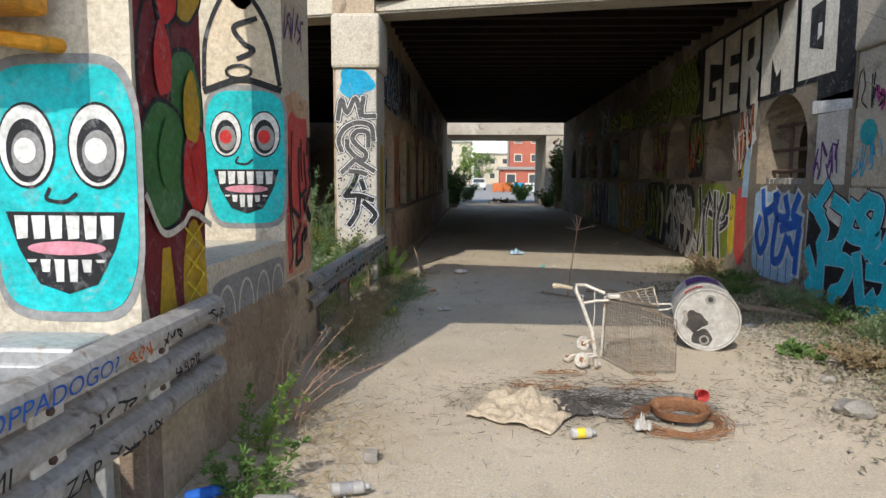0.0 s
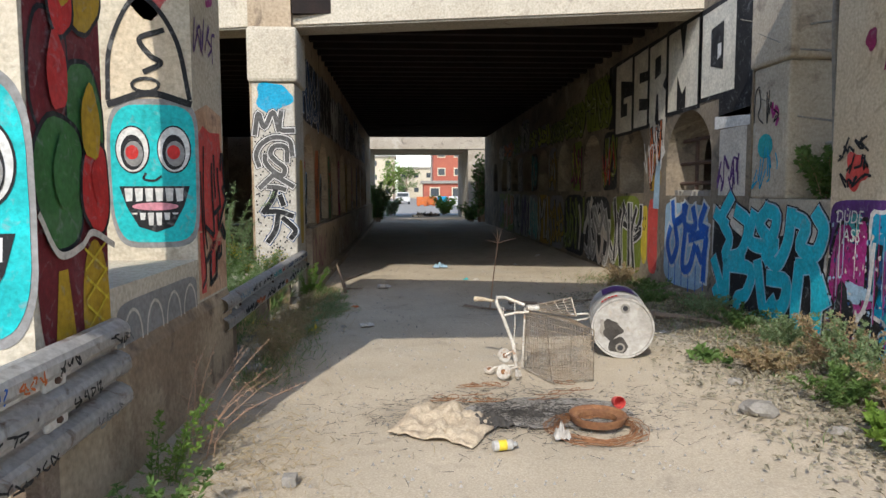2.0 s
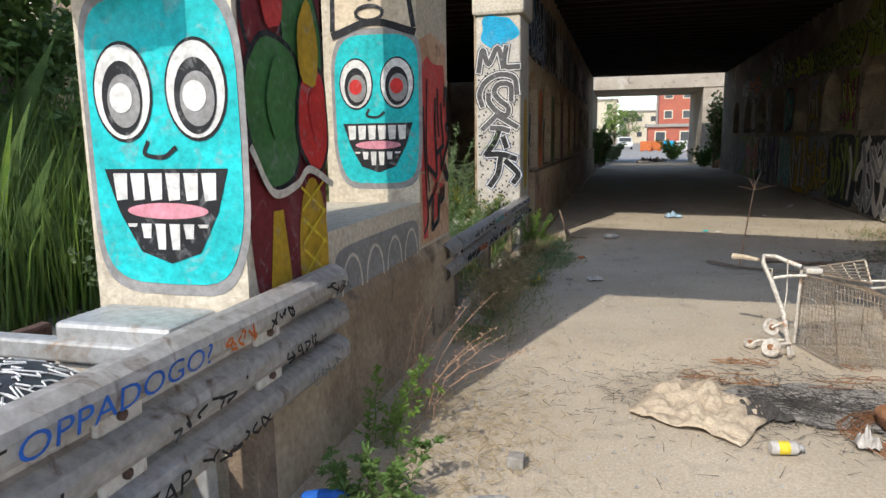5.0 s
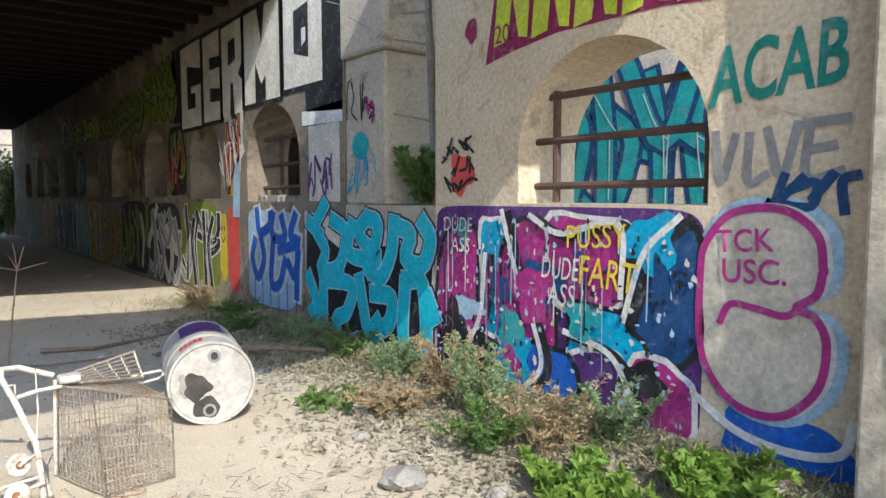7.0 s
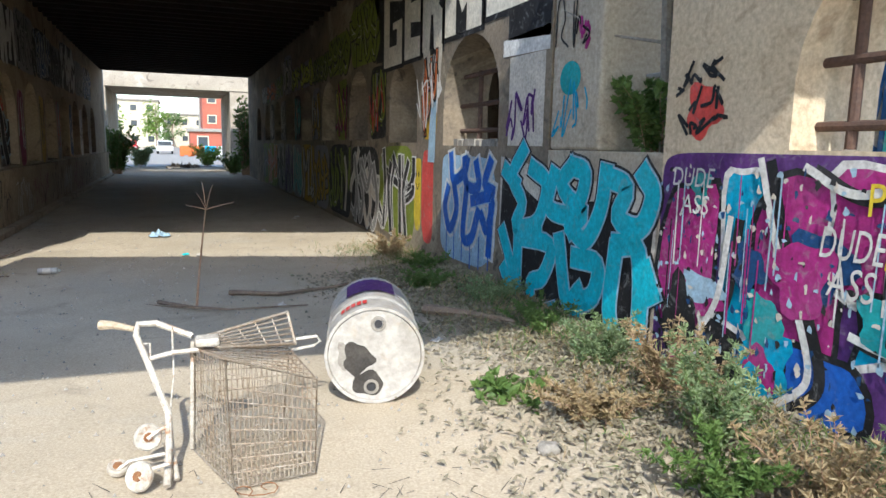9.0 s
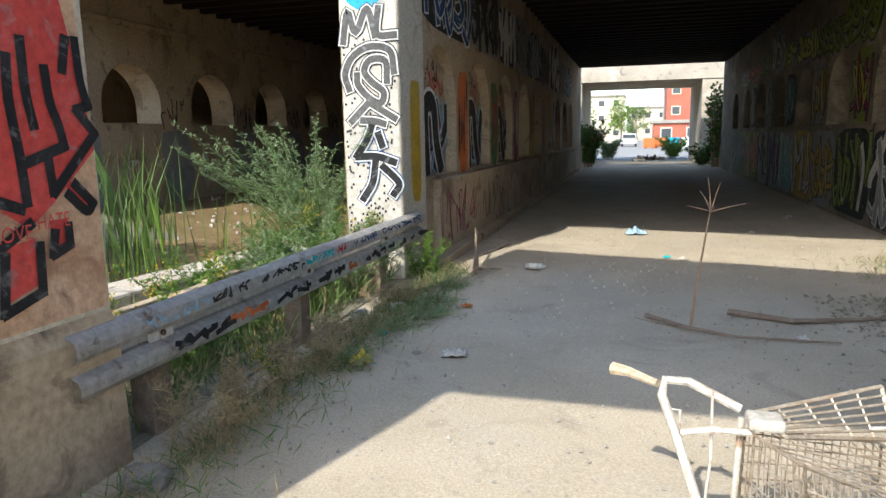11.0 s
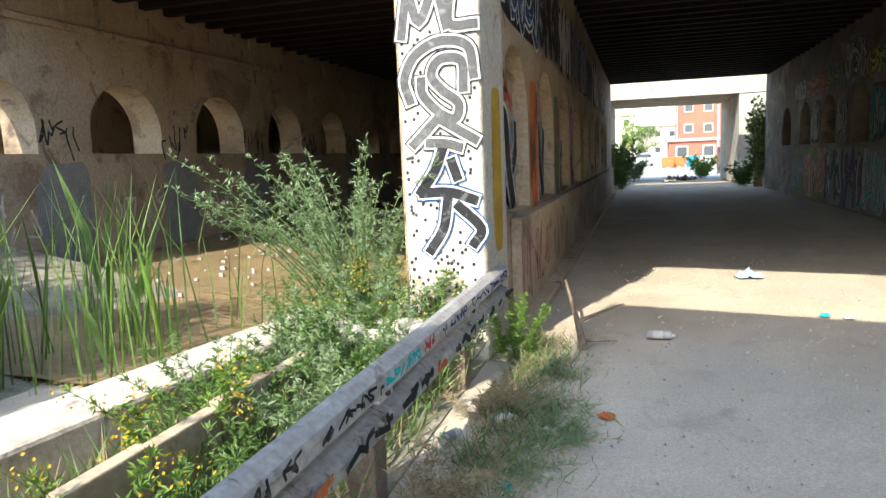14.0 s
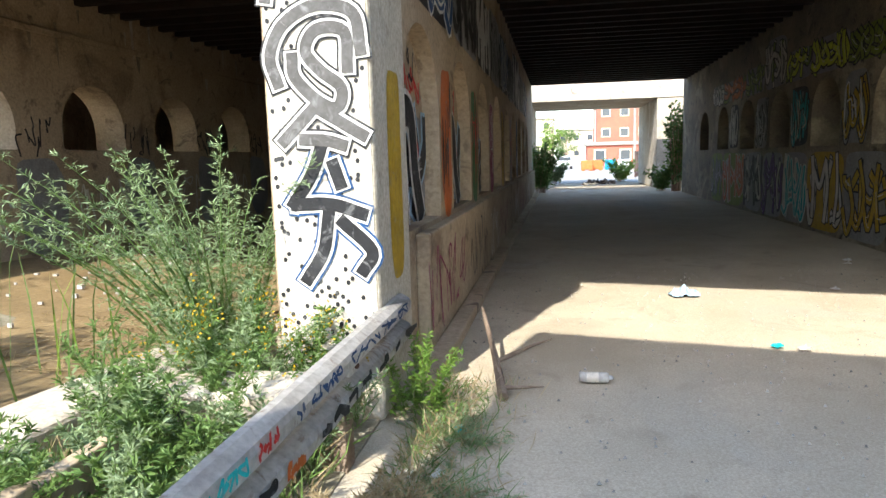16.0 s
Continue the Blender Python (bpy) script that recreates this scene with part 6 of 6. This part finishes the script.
for k in range(5):
    y = 6.9 + 0.48 * k
    tagged(part("timber_board", box(bmesh.new(), -2.35, -2.27, y, y + 0.46, -0.02, 0.4 + 0.02 * (k % 2), 0.01), M_TUNL), "weathered upright timber board of a low retaining edge", "board", "retaining boards")
rr = random.Random(31)
deb = bmesh.new()
for k in range(90):
    x, y = rr.uniform(-8.1, -5.0), rr.uniform(11.8, 18)
    s = rr.uniform(0.008, 0.035)
    z = 0.02 + 0.24 * min(1.0, max(0.0, (-4.4 - x) / 3.4))
    box(deb, x - s, x + s, y - s * 0.6, y + s * 0.6, z, z + 0.02 + s * rr.uniform(0.2, 1))
tagged(part("ditch_litter", deb, M_WHITE), "pale scraps of litter along the muddy ditch", "litter", kind="stuff")
reed3 = bmesh.new()
for k in range(500):
    p = Vector((random.uniform(-5.5, -2.8), random.uniform(11, 14), 0.05))
    tube(reed3, [p, p + Vector((random.uniform(-0.3, 0.3), random.uniform(-0.3, 0.3), random.uniform(0, 0.08)))], 0.005, 0.003, 3)
tagged(part("straw_debris", reed3, M_STRAW), "flattened dry stalks on the mud", "straw", kind="stuff")

# ---- window bars ----


def grille(yl, yr, x, zs, ups, label):
    g = thing("window_grille", label, "window bars", (x, (yl + yr) / 2, zs[0]))
    for z in zs:
        bm = bmesh.new()
        tube(bm, [(x, yl, z), (x, yr, z + 0.01)], 0.028, None, 8)
        part("bar", bm, M_IRON, g)
    for y in ups:
        bm = bmesh.new()
        tube(bm, [(x + 0.01, y, zs[0] - 0.12), (x + 0.01, y, zs[-1] + 0.04)], 0.03, None, 8)
        part("upright", bm, M_IRON, g)


grille(5.7, 3.95, 4.5, (1.66, 2.0, 2.33), (5.38, 4.14), "dark rusty pipe grille set in the arched opening")
grille(10.74, 9.16, 4.55, (1.7, 2.0, 2.35), (10.2, 9.65), "dark rusty pipe grille set in the arched opening")
bm = bmesh.new()
tube(bm, [(4.75, 6.6, 2.1), (4.75, 7.55, 2.1)], 0.02, None, 8)
tagged(part("pipe_rail", bm, M_GALV), "pale pipe rail across the gap above the parapet", "pipe")
rub = bmesh.new()
for k in range(40):
    y = rr.uniform(9.3, 10.6)
    s = rr.uniform(0.02, 0.06)
    box(rub, 4.45 - s, 4.45 + s, y - s, y + s, 1.52, 1.52 + s * 1.4)
tagged(part("rubble", rub, M_STONE), "broken concrete rubble on the window sill", "rubble", kind="stuff")
ub = bmesh.new()
box(ub, -1.9, -1.47, 34.3, 34.9, 0, 4.5, 0.02)
tagged(part("wall_end_left", ub, M_CONC), "sunlit end of the concrete wall", "wall", kind="structure")

# ---- beyond the far portal ----
weed("shrub", -1.2, 35.6, 0.0, 2.6, 34, 0.9, 0.16, 0.07, 60, M_GREEN, S, "leafy green shrub at the far portal", 120)
weed("shrub", 3.7, 35.6, 0.0, 1.3, 26, 0.7, 0.14, 0.06, 40, M_GREEN, S, "low green shrub at the far portal", 121)
weed("vine", 4.2, 35.0, 0.0, 4.4, 26, 0.5, 0.16, 0.1, 50, M_GREEN, S, "green vine hanging at the portal corner", 122)
weed("shrub", 3.0, 46, 0.0, 1.6, 30, 1.2, 0.2, 0.05, 40, M_LIME, S, "yellow-green brush beyond the portal", 123)
weed("shrub", -0.6, 45, 0.0, 1.4, 26, 0.9, 0.2, 0.06, 40, M_SAGE, S, "grey-green brush beyond the portal", 124)
M_BRICK = mat("red_brick", (0.42, 0.13, 0.08), (0.34, 0.10, 0.07), 0.9, 0.6, 8.0, 0.2)
M_STUC = mat("pale_stucco", (0.62, 0.55, 0.42), (0.55, 0.48, 0.36), 0.9, 0.6, 8.0, 0.2)
M_GLASS = mat("dark_window", (0.05, 0.06, 0.07), (0.07, 0.08, 0.09), 0.15, 1.0, 4.0, 0)


def house(x, y, w, h, d, material, label, rows, colsn):
    t = thing("building", label, "building", (x, y, 0))
    part("wall", box(bmesh.new(), x - w / 2, x + w / 2, y, y + d, 0, h, 0.05), material, t)
    part("roof", box(bmesh.new(), x - w / 2 - 0.3, x + w / 2 + 0.3, y - 0.3, y + d + 0.3, h, h + 0.4, 0.05), M_STONE, t)
    for i in range(rows):
        for j in range(colsn):
            cx, cz = x - w / 2 + w * (j + 0.5) / colsn, h * (i + 0.55) / rows
            win = part("window", box(bmesh.new(), cx - 0.7, cx + 0.7, y - 0.06, y + 0.05, cz - 0.7, cz + 0.7), M_STUC, t)
            part("pane", box(bmesh.new(), cx - 0.55, cx + 0.55, y - 0.08, y, cz - 0.55, cz + 0.55), M_GLASS, win)


house(14, 118, 17, 9.5, 12, M_BRICK, "red brick building with rows of windows", 3, 6)
house(-7.5, 150, 12, 9, 12, M_STUC, "pale stucco apartment building in the distance", 3, 4)
house(3.5, 165, 9, 7, 12, M_STUC, "pale low building in the distance", 2, 3)
house(7.5, 92, 9, 2.6, 5, M_BRICK, "low reddish shed beside the street", 1, 3)
for k, (x, y, h) in enumerate(((6.8, 75, 8.5), (4.6, 105, 12), (10.5, 95, 9.0))):
    t = thing("utility_pole", "grey utility pole with a crossarm", "pole", (x, y, 0), "utility poles")
    bm = bmesh.new()
    tube(bm, [(x, y, -0.1), (x, y, h)], 0.14, 0.1, 8)
    part("pole", bm, M_STONE, t)
    part("crossarm", box(bmesh.new(), x - 0.9, x + 0.9, y - 0.16, y - 0.06, h - 0.9, h - 0.75), M_STONE, t)
for k, (x, y, c) in enumerate(((3.2, 74, "orange"), (4.6, 76, "cyan"), (2.2, 73, "orange"), (5.8, 75, "white"))):
    t = thing("road_barrier", f"{c} plastic road barrier across the street", "barrier", (x, y, 0), "road barriers")
    part("panel", box(bmesh.new(), x - 0.55, x + 0.55, y - 0.2, y + 0.2, 0.1, 1.0, 0.06), P[c], t)
    for s in (-0.35, 0.35):
        part("foot", box(bmesh.new(), x + s - 0.15, x + s + 0.15, y - 0.25, y + 0.25, 0, 0.1, 0.02), P[c], t)


def car(x, y, material, label):
    t = thing("car", label, "car", (x, y, 0))
    part("body", box(bmesh.new(), x - 0.9, x + 0.9, y - 2.1, y + 2.1, 0.3, 0.85, 0.12), material, t)
    cab = part("cabin", box(bmesh.new(), x - 0.8, x + 0.8, y - 1.2, y + 1.3, 0.85, 1.45, 0.18), material, t)
    part("windscreen", box(bmesh.new(), x - 0.68, x + 0.68, y - 1.23, y - 1.1, 0.95, 1.35, 0.02), M_GLASS, cab)
    for sx in (-0.75, 0.75):
        for sy in (-1.3, 1.3):
            bm = bmesh.new()
            lathe(bm, [(0.2, -0.1), (0.32, -0.1), (0.32, 0.1), (0.2, 0.1)], Matrix.Translation((x + sx, y + sy, 0.32)) @ Matrix.Rotation(radians(90), 4, "Y"), 16)
            part("wheel", bm, M_RUB, t)
        part("headlight", box(bmesh.new(), x + sx - 0.12, x + sx + 0.12, y - 2.13, y - 2.05, 0.6, 0.72, 0.01), P["white"], t)


car(0.2, 86, P["white"], "white car parked on the far street")
car(-3.6, 88, P["red"], "red car parked on the far street")
fence = thing("metal_fence", "dark metal picket fence beside the street", "fence", (5.0, 55, 0))
for k in range(16):
    bm = bmesh.new()
    tube(bm, [(4.4 + 0.12 * k, 52 + 0.6 * k, 0), (4.4 + 0.12 * k, 52 + 0.6 * k, 1.7)], 0.03, None, 5)
    part("picket", bm, M_IRON, fence)
for z in (0.3, 1.6):
    bm = bmesh.new()
    tube(bm, [(4.4, 52, z), (6.2, 61, z)], 0.03, None, 5)
    part("fence_rail", bm, M_IRON, fence)
for k, (x, y, h) in enumerate(((-5, 62, 6), (-8, 80, 7), (-1.5, 125, 7.5), (1.0, 140, 6.5), (-14, 110, 9), (22, 100, 8))):
    tree_of(x, y, h, 2.8, 1100, 140 + k, "green street tree beyond the viaduct", M_GREEN if k % 2 else M_LIME, 0.4, 0.16, 0.3)
for k in range(3):
    crumple("street_rubbish", 1.1 + 0.5 * k, 41.5 + 0.4 * k, 0.7, 0.5, 0.5, M_CHAR if k % 2 else M_STONE, "dark heap of rubbish at the tunnel exit", "rubbish", 20 + k, 0, 12)
bm = bmesh.new()
bmesh.ops.create_grid(bm, x_segments=2, y_segments=2, size=0.5, matrix=Matrix.Translation((1.5, 95, -0.012)) @ Matrix.Diagonal((9, 100, 1, 1)))
tagged(part("road_far", bm, M_STONE), "grey street beyond the viaduct", "road", kind="structure")
# small litter
rr = random.Random(55)
for k in range(14):
    x, y = rr.choice([(-1.0, 9.3), (-0.9, 10.0), (2.3, 9.3), (3.6, 17), (2.8, 15), (0.5, 16), (1.5, 12.5), (3.4, 10.2), (-0.6, 6.9), (3.0, 8.2)])
    crumple("litter_scrap", x + rr.uniform(-0.5, 0.4), y + rr.uniform(-0.8, 0.8), 0.09, 0.07, 0.04, P[rr.choice(["white", "teal", "orange", "cream", "grey"])], "small scrap of litter on the dusty road", "litter", 30 + k, rr.uniform(0, 3), 8)
